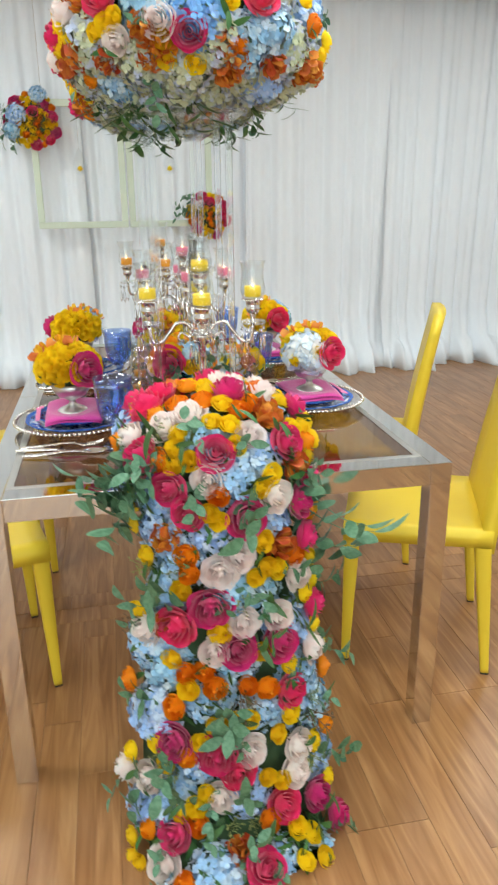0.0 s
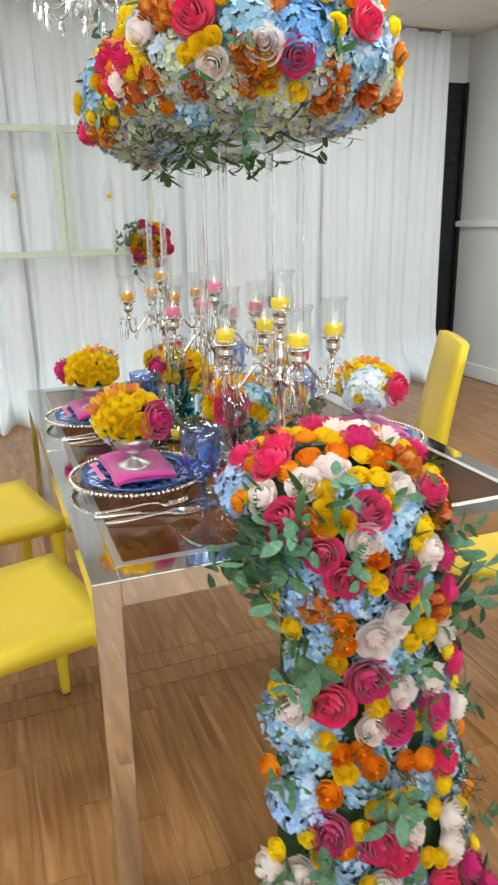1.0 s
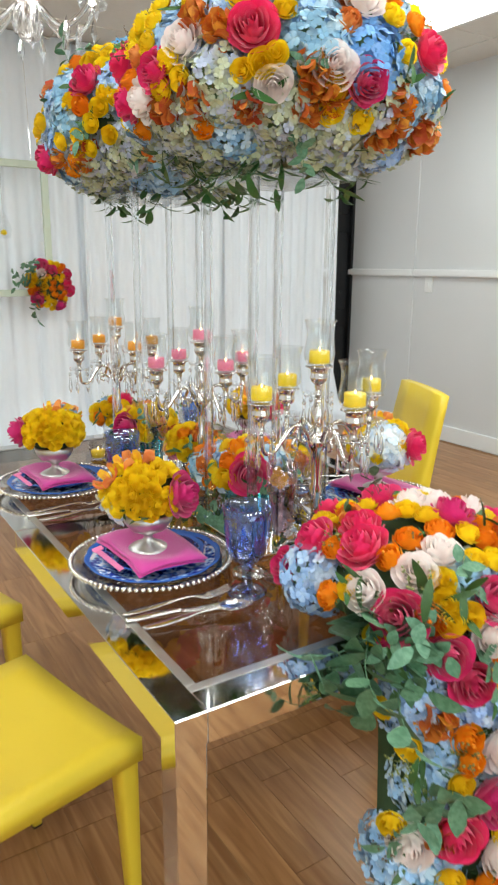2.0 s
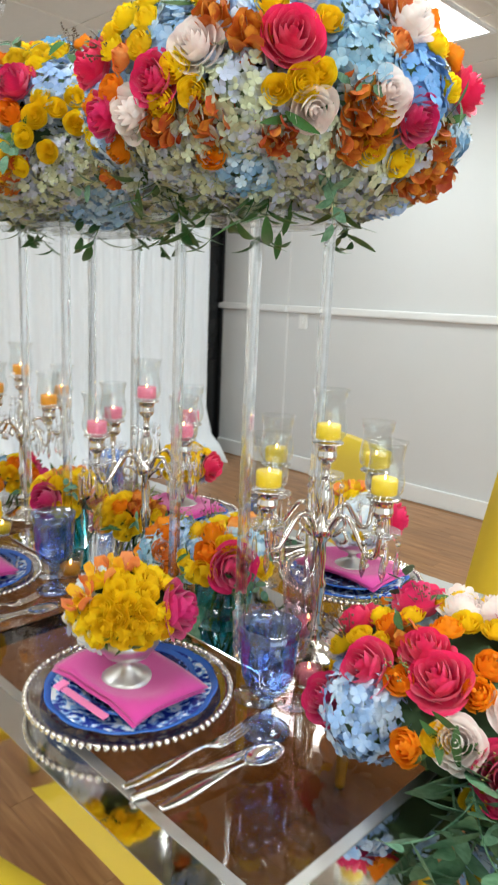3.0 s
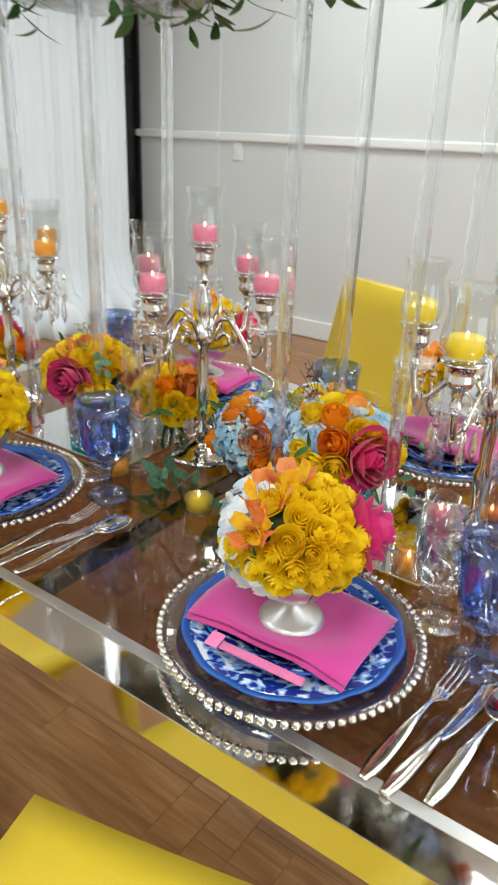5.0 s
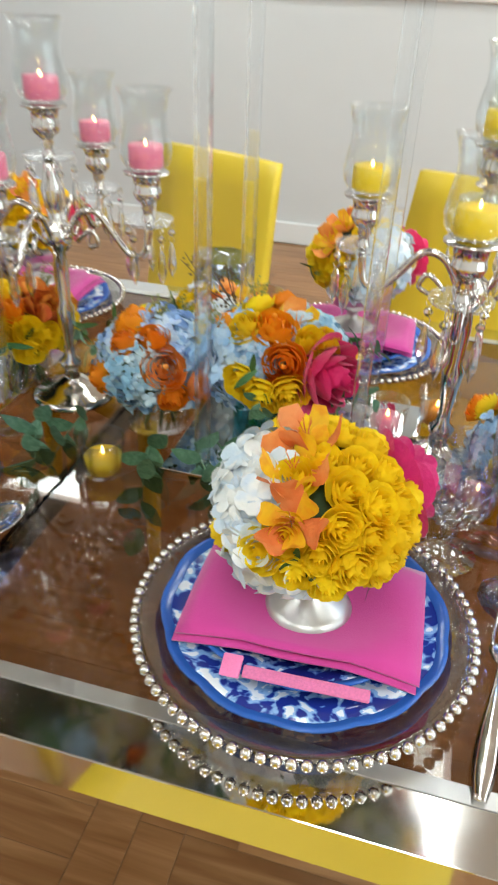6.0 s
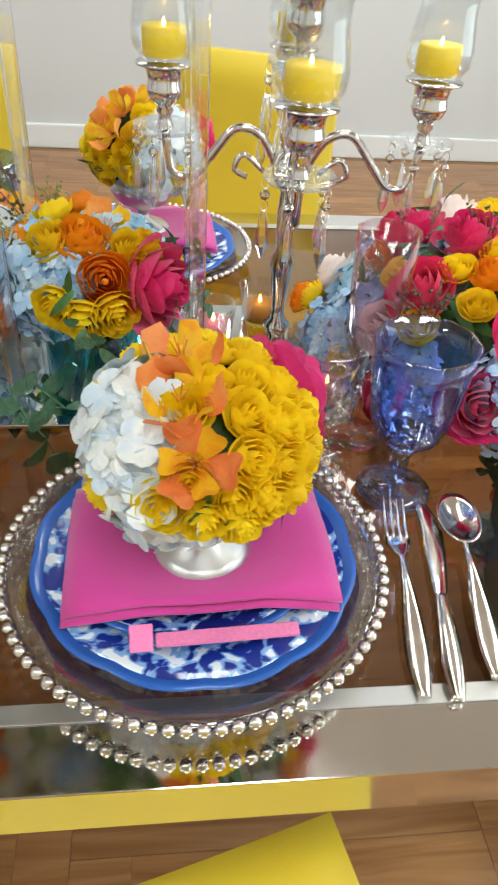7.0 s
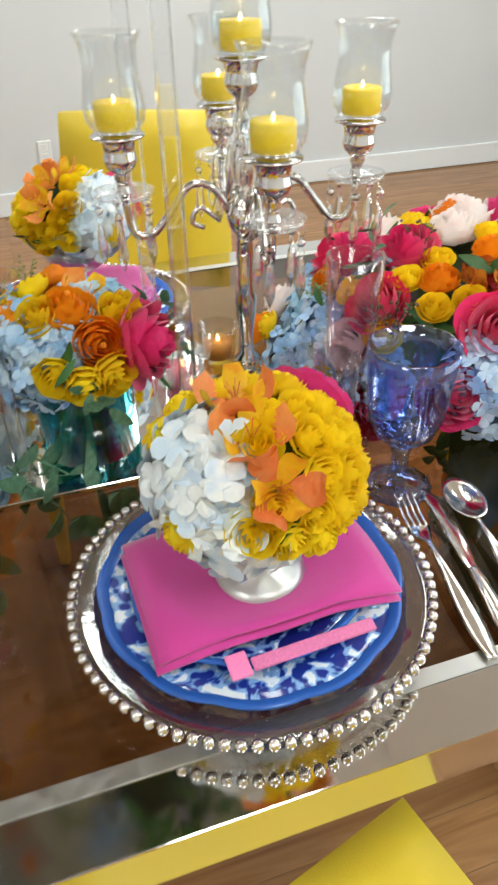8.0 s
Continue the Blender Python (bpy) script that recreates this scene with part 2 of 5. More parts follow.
def oak_material():
    m = mat("oak_laminate", (0.45, 0.25, 0.13), 0.32)
    N, L = m.node_tree.nodes, m.node_tree.links
    b = N["Principled BSDF"]
    co, info, mp = N.new("ShaderNodeTexCoord"), N.new("ShaderNodeObjectInfo"), N.new("ShaderNodeMapping")
    geo = N.new("ShaderNodeNewGeometry")
    add = N.new("ShaderNodeVectorMath")
    sc = N.new("ShaderNodeMath")
    sc.operation = "MULTIPLY"
    sc.inputs[1].default_value = 37.0
    both = N.new("ShaderNodeMath")
    both.operation = "ADD"
    L.new(info.outputs["Random"], both.inputs[0])
    L.new(geo.outputs["Random Per Island"], both.inputs[1])
    L.new(both.outputs[0], sc.inputs[0])
    L.new(co.outputs["Object"], add.inputs[0])
    L.new(sc.outputs[0], add.inputs[1])
    L.new(add.outputs[0], mp.inputs["Vector"])
    mp.inputs["Scale"].default_value = (14, 1.1, 1)
    n = N.new("ShaderNodeTexNoise")
    n.inputs["Scale"].default_value, n.inputs["Detail"].default_value, n.inputs["Distortion"].default_value = 2.2, 7, 1.2
    L.new(mp.outputs[0], n.inputs["Vector"])
    r = N.new("ShaderNodeValToRGB")
    e = r.color_ramp.elements
    e[0].position, e[0].color = 0.25, (0.215, 0.089, 0.031, 1)
    e[1].position, e[1].color = 0.75, (0.46, 0.245, 0.105, 1)
    k = e.new(0.5)
    k.color = (0.325, 0.155, 0.060, 1)
    L.new(n.outputs[0], r.inputs[0])
    hsv = N.new("ShaderNodeHueSaturation")
    frac = N.new("ShaderNodeMath")
    frac.operation = "FRACT"
    L.new(both.outputs[0], frac.inputs[0])
    mr = N.new("ShaderNodeMapRange")
    mr.inputs[3].default_value, mr.inputs[4].default_value = 0.90, 1.10
    L.new(frac.outputs[0], mr.inputs[0])
    L.new(mr.outputs[0], hsv.inputs["Value"])
    L.new(r.outputs[0], hsv.inputs["Color"])
    L.new(hsv.outputs[0], b.inputs["Base Color"])
    bp = N.new("ShaderNodeBump")
    bp.inputs["Strength"].default_value, bp.inputs["Distance"].default_value = 0.12, 0.002
    L.new(n.outputs[0], bp.inputs["Height"])
    L.new(bp.outputs[0], b.inputs["Normal"])
    return m


OAK = oak_material()
JOINT = mat("dark_joint", (0.28, 0.15, 0.072), 0.8)


# ---- builders ----
def mesh_of(name, bm, material, smooth=True):
    me = bpy.data.meshes.new(name)
    bm.normal_update()
    bm.to_mesh(me)
    bm.free()
    if smooth:
        for p in me.polygons:
            p.use_smooth = True
    for one in (material if isinstance(material, tuple) else (material,)):
        me.materials.append(one)
    return me


def part(name, bm, material, parent=None, label="", smooth=False, m=None):
    ob = new(name, mesh_of(name, bm, material, smooth))
    if parent:
        ob.parent = parent
    if m is not None:
        ob.matrix_local = m
    if label:
        ob["label"] = label
    return ob


def put_mesh(name, me, parent, m, label=""):
    ob = new(name, me)
    ob.parent = parent
    ob.matrix_local = m
    if label:
        ob["label"] = label
    return ob


def thing(name, m, label, category, group="", kind=""):
    ob = new(name)
    ob.empty_display_size = 0.05
    ob.matrix_basis = m
    return tagged(ob, label, category, group, kind)


def box(x0, x1, y0, y1, z0, z1, bev=0.0, seg=2, bm=None):
    bm = bm or bmesh.new()
    r = bmesh.ops.create_cube(bm, size=1)
    for v in r["verts"]:
        v.co = Vector(((x0 + x1) / 2 + v.co.x * (x1 - x0), (y0 + y1) / 2 + v.co.y * (y1 - y0), (z0 + z1) / 2 + v.co.z * (z1 - z0)))
    if bev:
        ed = {e for v in r["verts"] for e in v.link_edges}
        bmesh.ops.bevel(bm, geom=list(ed), offset=bev, segments=seg, affect="EDGES", profile=0.5)
    return bm


def lathe(profile, seg=32, bm=None, wave=None, m=None):
    """Turn (radius, height) points about z; wave(angle, i) scales the radius."""
    bm = bm or bmesh.new()
    rings = []
    for i, (r, z) in enumerate(profile):
        if r < 1e-5:
            rings.append([bm.verts.new((0, 0, z))])
        else:
            rings.append([bm.verts.new((r * k * math.cos(a), r * k * math.sin(a), z)) for a, k in ((2 * math.pi * j / seg, wave(2 * math.pi * j / seg, i) if wave else 1) for j in range(seg))])
    if m is not None:
        for ring in rings:
            for v in ring:
                v.co = m @ v.co
    for a, b in zip(rings, rings[1:]):
        for j in range(seg):
            k = (j + 1) % seg
            if len(a) == 1 and len(b) > 1:
                bm.faces.new((a[0], b[k], b[j]))
            elif len(b) == 1 and len(a) > 1:
                bm.faces.new((a[j], a[k], b[0]))
            elif len(a) > 1:
                bm.faces.new((a[j], a[k], b[k], b[j]))
    return bm


def tube(points, r, seg=8, bm=None, caps=True):
    """A round tube along points; r is a radius or a list of radii."""
    bm = bm or bmesh.new()
    pts = [Vector(p) for p in points]
    rs = r if isinstance(r, (list, tuple)) else [r] * len(pts)
    rings, up = [], Vector((0.13, 0.31, 0.94))
    for i, p in enumerate(pts):
        d = (pts[min(i + 1, len(pts) - 1)] - pts[max(i - 1, 0)]).normalized()
        s = d.cross(up)
        s = s.normalized() if s.length > 1e-4 else Vector((1, 0, 0))
        u = s.cross(d).normalized()
        up = u
        rings.append([bm.verts.new(p + (s * math.cos(2 * math.pi * j / seg) + u * math.sin(2 * math.pi * j / seg)) * rs[i]) for j in range(seg)])
    for a, b in zip(rings, rings[1:]):
        for j in range(seg):
            bm.faces.new((a[j], a[(j + 1) % seg], b[(j + 1) % seg], b[j]))
    if caps:
        bm.faces.new(rings[0][::-1])
        bm.faces.new(rings[-1])
    return bm


def smooth_path(keys, n):
    """Points on a Catmull-Rom curve through keys."""
    K = [Vector(k) for k in keys]
    out = []
    for i in range(n + 1):
        f = i / n * (len(K) - 1)
        j = min(int(f), len(K) - 2)
        f -= j
        a, b, c, d = K[max(j - 1, 0)], K[j], K[j + 1], K[min(j + 2, len(K) - 1)]
        out.append(0.5 * (2 * b + (c - a) * f + (2 * a - 5 * b + 4 * c - d) * f * f + (3 * b - a - 3 * c + d) * f ** 3))
    return out


rnd = random.Random(5)


# ---- flowers, 1 unit across the radius, opening towards +z ----
def petal(bm, ang, width, ctrl, curl, nu=6, nv=5, ruffle=0.03, seed=0):
    grid = []
    R = random.Random(seed)
    ph = R.uniform(0, 6)
    for i in range(nv + 1):
        row = []
        for j in range(nu + 1):
            u = 2 * j / nu - 1
            v = (i / nv) * (1 - 0.34 * abs(u) ** 2.6)
            a, b, c = ctrl
            r = (1 - v) ** 2 * a[0] + 2 * v * (1 - v) * b[0] + v * v * c[0]
            z = (1 - v) ** 2 * a[1] + 2 * v * (1 - v) * b[1] + v * v * c[1]
            k = max(0, v - 0.6) / 0.4
            e = max(0, abs(u) - 0.45) / 0.55
            r += curl * k * k * 0.9 + curl * 0.35 * e * e * v
            z -= curl * k * k * 0.55 + curl * 0.1 * e * e * v
            w = width * math.sin(min(1, 0.25 + v * 1.1) * math.pi / 2)
            t = ang + u * w
            rr = r * (1 + 0.02 * math.sin(3 * u + ph)) + ruffle * k * math.sin(5 * u + ph)
            row.append(bm.verts.new((rr * math.cos(t), rr * math.sin(t), z + ruffle * k * math.cos(4 * u + ph))))
        grid.append(row)
    for i in range(nv):
        for j in range(nu):
            bm.faces.new((grid[i][j], grid[i][j + 1], grid[i + 1][j + 1], grid[i + 1][j]))


def rose_mesh(name, material, seed, rings, top=0.62):
    """A tight spiral heart and rings of broad petals that roll back at the rim; rings: petals, rim radius, rim height, roll."""
    bm = bmesh.new()
    R = random.Random(seed)
    for i in range(6):
        f = i / 5
        petal(bm, i * 2.0 + R.uniform(-0.2, 0.2), radians(105 - 22 * f), ((0.03, -0.3), (0.10 + 0.30 * f, 0.0), (0.035 + 0.20 * f, top * (1 - 0.07 * f))), 0.04 * f, 7, 5, 0.012, seed * 100 + i)
    k = 10
    for count, rt, h, roll in rings:
        first = R.uniform(0, 6)
        for i in range(count):
            k += 1
            wide = radians(180 / count * R.uniform(1.25, 1.5))
            lift = h + R.uniform(-0.05, 0.05)
            rim = rt * R.uniform(0.93, 1.07)
            petal(bm, first + 2 * math.pi * i / count + R.uniform(-0.15, 0.15), wide, ((0.05, -0.42), (rim * 1.22 + 0.06, -0.40 + 0.12 * h), (rim, lift)), roll * R.uniform(0.75, 1.3), 8, 6, 0.008, seed * 100 + k)
    return mesh_of(name, bm, material)


GARDEN = ((4, 0.34, 0.56, 0.06), (5, 0.46, 0.48, 0.10), (5, 0.60, 0.34, 0.18), (5, 0.72, 0.12, 0.24))
SPRAY = ((4, 0.32, 0.50, 0.05), (5, 0.46, 0.46, 0.07), (6, 0.62, 0.36, 0.10), (6, 0.78, 0.18, 0.14))


def ranunculus_mesh(name, material, seed):
    bm = bmesh.new()
    R = random.Random(seed)
    n = 26
    for i in range(n):
        f = i / (n - 1)
        rt = 0.10 + 0.62 * f
        h = 0.50 - 0.42 * f ** 1.5
        petal(bm, i * 2.399 + R.uniform(-0.2, 0.2), radians(75 - 32 * f), ((0.05, -0.45), (rt * 1.35 + 0.12, -0.4), (rt * (0.82 + 0.18 * f), h)), 0.10 * f, 4, 4, 0.015, seed * 77 + i)
    lathe([(0.09, 0.40), (0.10, 0.47), (0.06, 0.51), (0, 0.52)], 8, bm)
    return mesh_of(name, bm, material)


def blade(bm, base, way, up, length, width, bend=0.2, fold=0.15, n=4, blunt=0.0):
    """A leaf or long petal, pointed, with a fold down its middle."""
    way, up = way.normalized(), up.normalized()
    side = way.cross(up).normalized()
    rows = []
    for i in range(n + 1):
        v = i / n
        w = width * (math.sin(math.pi * (v * (0.92 - 0.3 * blunt) + 0.06)) ** 0.8) * 0.5
        c = base + way * length * v + up * (bend * length * (v - v * v * 1.6))
        rows.append([bm.verts.new(c - side * w + up * fold * w), bm.verts.new(c), bm.verts.new(c + side * w + up * fold * w)])
    for a, b in zip(rows, rows[1:]):
        bm.faces.new((a[0], a[1], b[1], b[0]))
        bm.faces.new((a[1], a[2], b[2], b[1]))


def lily_mesh(name, material, seed, blooms=3):
    """A cluster of open trumpets of six petals each."""
    bm = bmesh.new()
    R = random.Random(seed)
    for b in range(blooms):
        t = b * 2.1 + R.uniform(-0.3, 0.3)
        lean = 0.75 if blooms > 1 else 0.0
        d = Vector((math.cos(t) * lean, math.sin(t) * lean, 1)).normalized()
        s = d.orthogonal().normalized()
        o = Vector((math.cos(t), math.sin(t), 0)) * (0.22 if blooms > 1 else 0) - d * 0.5
        for i in range(6):
            a = i * math.pi / 3 + R.uniform(-0.15, 0.15)
            out = (Matrix.Rotation(a, 3, d) @ s)
            L = 0.95 if i % 2 else 0.85
            had = len(bm.faces)
            blade(bm, o + out * 0.05 + d * 0.03 * (1 - i % 2), d * 0.8 + out * (0.86 + 0.2 * (i % 2)), d * 0.55 - out * 0.85, L, 0.62 if i % 2 else 0.44, -0.36, -0.25, 5, 0.6)
            if i % 2 == 0:
                bm.faces.ensure_lookup_table()
                for face in bm.faces[had:]:
                    face.material_index = 1
        for i in range(5):
            a = i * 1.25
            out = Matrix.Rotation(a, 3, d) @ s
            tube([o, o + d * 0.4 + out * 0.06, o + d * 0.62 + out * 0.14], 0.012, 3, bm, False)
    return mesh_of(name, bm, material)


def hydrangea_mesh(name, material, seed, n=125, low=-0.3, big=1.06):
    """A domed head of four-petalled florets round a heart of green stalks."""
    bm = bmesh.new()
    R = random.Random(seed)
    for i in range(n):
        z = 1 - (i + 0.5) / n * (1 - low)
        a = i * 2.39996
        r = math.sqrt(max(0, 1 - z * z))
        nrm = Vector((r * math.cos(a), r * math.sin(a), z))
        c = Vector((nrm.x, nrm.y, nrm.z * 0.85)) * R.uniform(0.80, 1.04)
        d = (nrm + Vector((R.uniform(-0.5, 0.5), R.uniform(-0.5, 0.5), R.uniform(-0.5, 0.5)))).normalized()
        s = Matrix.Rotation(R.uniform(0, 3), 3, d) @ d.orthogonal().normalized()
        size = R.uniform(0.145, 0.205) * big
        heart = bm.verts.new(c - d * 0.03)
        for k in range(4):
            o = Matrix.Rotation(k * math.pi / 2 + R.uniform(-0.12, 0.12), 3, d) @ s
            q = d.cross(o)
            cup = R.uniform(-0.10, 0.28) * size
            ring = [bm.verts.new(c + o * size * f + q * size * g + d * cup * f * f) for f, g in ((0.34, 0.36), (0.66, 0.52), (0.95, 0.30), (1.02, 0.0), (0.95, -0.30), (0.66, -0.52), (0.34, -0.36))]
            mid = bm.verts.new(c + o * size * 0.58 + d * (cup * 0.3 + 0.12 * size))
            loop = [heart] + ring
            for e, f in zip(loop, loop[1:] + loop[:1]):
                bm.faces.new((f, e, mid))
    had = len(bm.faces)
    lathe([(0, 0.60), (0.38, 0.50), (0.62, 0.22), (0.68, -0.02), (0.5, -0.22), (0, -0.28)], 14, bm)
    bm.faces.ensure_lookup_table()
    for face in bm.faces[had:]:
        face.material_index = 1
    return mesh_of(name, bm, (material, STALK))


def sprig_mesh(name, material, seed, n=9, length=1.0, lw=0.21, ll=0.42):
    """A bending stem with paired leaves."""
    bm = bmesh.new()
    R = random.Random(seed)
    pts = smooth_path([(0, 0, 0), (0.12, 0, 0.35 * length), (0.32, 0.04, 0.68 * length), (0.62, 0.05, 0.9 * length)], 8)
    tube(pts, [0.014 - 0.0013 * i for i in range(len(pts))], 4, bm)
    for i in range(n):
        p = pts[min(len(pts) - 1, 1 + i * (len(pts) - 2) // max(1, n - 1))]
        a = i * 2.3 + R.uniform(-0.5, 0.5)
        d = Vector((math.cos(a), math.sin(a), R.uniform(0.1, 0.7)))
        u = Vector((-d.x * 0.5, -d.y * 0.5, 1))
        blade(bm, p, d, u, ll * R.uniform(0.75, 1.15), lw * R.uniform(0.8, 1.2), R.uniform(-0.1, 0.3), 0.18, 5)
    return mesh_of(name, bm, material)


def seed_mesh(name, material, seed):
    bm = bmesh.new()
    R = random.Random(seed)
    for k in range(5):
        a = k * 1.3
        tip = Vector((math.cos(a) * 0.3, math.sin(a) * 0.3, R.uniform(0.6, 1.0)))
        tube([Vector((0, 0, 0)), tip * 0.5 + Vector((0, 0, 0.08)), tip], 0.011, 3, bm)
        for i in range(7):
            p = tip * R.uniform(0.35, 1.0) + Vector((R.uniform(-1, 1), R.uniform(-1, 1), R.uniform(-1, 1))) * 0.09
            bmesh.ops.create_icosphere(bm, subdivisions=1, radius=0.03, matrix=Matrix.Translation(p))
    return mesh_of(name, bm, material)


FLOWERS = {
    "hot": [rose_mesh("hot_pink_rose", HOT, s, GARDEN) for s in (1, 2, 3)],
    "blush": [rose_mesh("blush_rose", BLUSH, s, GARDEN, 0.66) for s in (4, 5)],
    "yellow": [rose_mesh("yellow_spray_rose", YEL, s, SPRAY, 0.54) for s in (6, 7, 27)],
    "orange": [ranunculus_mesh("orange_ranunculus", ORA, s) for s in (8, 9)],
    "gold": [ranunculus_mesh("golden_ranunculus", AMBER, s) for s in (28,)],
    "rust": [lily_mesh("rust_alstroemeria", (RUST, RUSTIN), s) for s in (10, 11)],
    "amber": [lily_mesh("amber_alstroemeria", (AMBER, AMBIN), s, 1) for s in (12, 13)],
    "hydr": [hydrangea_mesh("blue_hydrangea", HYD, s, 150, -0.3, 0.94) for s in (14, 15)],
    "vivid": [hydrangea_mesh("vivid_blue_hydrangea", VIV, 16)],
    "pale": [hydrangea_mesh("pale_green_hydrangea", PALE, s, 190, -0.3, 0.80) for s in (17, 18)],
    "white": [hydrangea_mesh("white_hydrangea", WHY, s, 40, -0.35, 2.05) for s in (19, 29)],
    "euc": [sprig_mesh("eucalyptus_sprig", EUC, s) for s in (20, 21, 22)],
    "leaf": [sprig_mesh("leaf_sprig", LEAF, s, 5, 0.6, 0.15, 0.62) for s in (23, 24)],
    "seed": [seed_mesh("seed_sprig", SEED, 25)],
    "twig": [seed_mesh("berry_twig", TWIG, 26)],
}
SIZE = {"hot": 0.049, "blush": 0.042, "yellow": 0.026, "orange": 0.033, "gold": 0.032, "rust": 0.047, "amber": 0.042, "hydr": 0.064, "vivid": 0.066, "pale": 0.066, "white": 0.06, "euc": 0.135, "leaf": 0.125, "seed": 0.09, "twig": 0.12}


def aim(p, n, size, R, spin=None, tilt=0.0):
    """A pose at p whose z runs along n, with a random turn and tilt."""
    n = Vector(n).normalized()
    if tilt:
        n = (n + Vector((R.uniform(-tilt, tilt), R.uniform(-tilt, tilt), R.uniform(-tilt, tilt)))).normalized()
    q = n.to_track_quat("Z", "Y")
    turn = R.uniform(0, 6.28) if spin is None else spin
    return Matrix.Translation(p) @ q.to_matrix().to_4x4() @ Matrix.Rotation(turn, 4, "Z") @ Matrix.Scale(size, 4)


def flower(kind, parent, p, n, R, k=1.0, tilt=0.2, spin=None):
    me = R.choice(FLOWERS[kind])
    return put_mesh(me.name.split(".")[0], me, parent, aim(p, n, SIZE[kind] * k * R.uniform(0.9, 1.12), R, spin, tilt))


def dress(parent, surface, area_mix, R, taken, count, lift, gap, tries=4000):
    """Fill a surface with blooms of the mix, keeping a gap to those that stand."""
    kinds = [k for k, w in area_mix for _ in range(w)]
    made = 0
    for _ in range(tries):
        if made >= count:
            break
        p, n = surface(R.random(), R.random())
        kind = R.choice(kinds)
        r = SIZE[kind] * gap
        if any((p - q).length < r + s * gap for q, s in taken):
            continue
        taken.append((p, SIZE[kind]))
        flower(kind, parent, p + n * lift.get(kind, 0.0), n, R)
        made += 1


# ---- the room ----
WX, WY = 3.52, 4.42          # inner faces of the east and north walls
wall_east = tagged(part("wall_east", box(WX, WX + 0.15, -4.15, WY + 0.2, 0, CEIL + 0.1), WALLP), "pale grey painted wall with white chair rail", "wall", kind="structure")
part("pilaster", box(WX - 0.012, WX, 3.6, WY, 0, CEIL, 0.002), WALLP, wall_east)
bm = box(WX - 0.03, WX, -4.0, 3.6, 1.315, 1.375, 0.012)
box(WX - 0.042, WX - 0.012, 3.6, WY, 1.315, 1.375, 0.012, bm=bm)
tagged(part("trim_chair_rail", bm, TRIM), "white moulded chair rail along the grey wall", "trim", kind="structure")
bm = box(WX - 0.022, WX, -4.0, 3.6, 0, 0.13, 0.008)
box(WX - 0.034, WX - 0.012, 3.6, WY, 0, 0.13, 0.008, bm=bm)
tagged(part("baseboard", bm, TRIM), "white painted baseboard along the grey wall", "baseboard", kind="structure")
tagged(part("wall_north", box(-2.9, 3.19, WY, WY + 0.15, 0, CEIL + 0.1), WALLP), "plain grey wall behind the drape", "wall", kind="structure")
tagged(part("wall_north_over_door", box(3.19, WX, WY, WY + 0.15, 2.5, CEIL + 0.1), WALLP), "grey wall above the black door", "wall", kind="structure")
tagged(part("wall_west", box(-3.05, -2.9, -4.15, WY + 0.2, 0, CEIL + 0.1), WALLP), "plain pale grey wall", "wall", kind="structure")
bm = box(-2.9, WX, -4.15, -4.0, 0, 0.45)
box(-2.9, WX, -4.15, -4.0, 2.55, CEIL + 0.1, bm=bm)
box(1.5, WX, -4.15, -4.0, 0.45, 2.55, bm=bm)
box(-2.9, -2.7, -4.15, -4.0, 0.45, 2.55, bm=bm)
tagged(part("wall_south", bm, WALLP), "grey wall with a wide shop window", "wall", kind="structure")
bm = box(-3.0, WX + 0.1, -4.1, WY + 0.1, CEIL, CEIL + 0.08)
for i in range(12):
    x = -2.9 + 0.61 * i
    box(x - 0.012, x + 0.012, -4.0, WY, CEIL - 0.006, CEIL, bm=bm)
for i in range(15):
    y = -4.0 + 0.61 * i
    box(-2.9, WX, y - 0.012, y + 0.012, CEIL - 0.007, CEIL, bm=bm)
tagged(part("ceiling", bm, CEILM), "cream suspended ceiling with a tile grid", "ceiling", kind="structure")
# glowing panels: a single real one, the rest added as unseen fill
for px, py, turn in PANELS_AND_FILLS:
    lp = thing("ceiling_light", pose(px, py, CEIL - 0.012, 0, 0, turn), "flat white luminous panel in the tile ceiling, all but one added fill", "ceiling light", "ceiling lights")
    part("diffuser", box(-0.58, 0.58, -0.28, 0.28, -0.006, 0.0), PANEL, lp)
    bm = bmesh.new()
    for a in ((-0.605, 0.605, -0.305, -0.28), (-0.605, 0.605, 0.28, 0.305), (-0.605, -0.58, -0.28, 0.28), (0.58, 0.605, -0.28, 0.28)):
        box(*a, -0.01, 0.004, bm=bm)
    part("frame", bm, TRIM, lp)

door = thing("door_1", pose(3.19, WY + 0.005, 0), "black double door half hidden by the white drape", "door", kind="structure")
part("leaf", box(0.0, 0.325, 0.0, 0.05, 0.0, 2.5, 0.006), BLACKD, door)
for z0, z1 in ((0.15, 0.85), (1.0, 1.7), (1.85, 2.35)):
    part("door_panel", box(0.10, 0.28, -0.012, 0.0, z0, z1, 0.006), BLACKD, door)
part("door_handle", box(0.04, 0.06, -0.05, -0.012, 0.98, 1.14, 0.006), SILVER, door)
part("door_jamb", box(0.29, 0.315, -0.05, 0.0, 0.0, 2.5, 0.004), BLACKD, door)

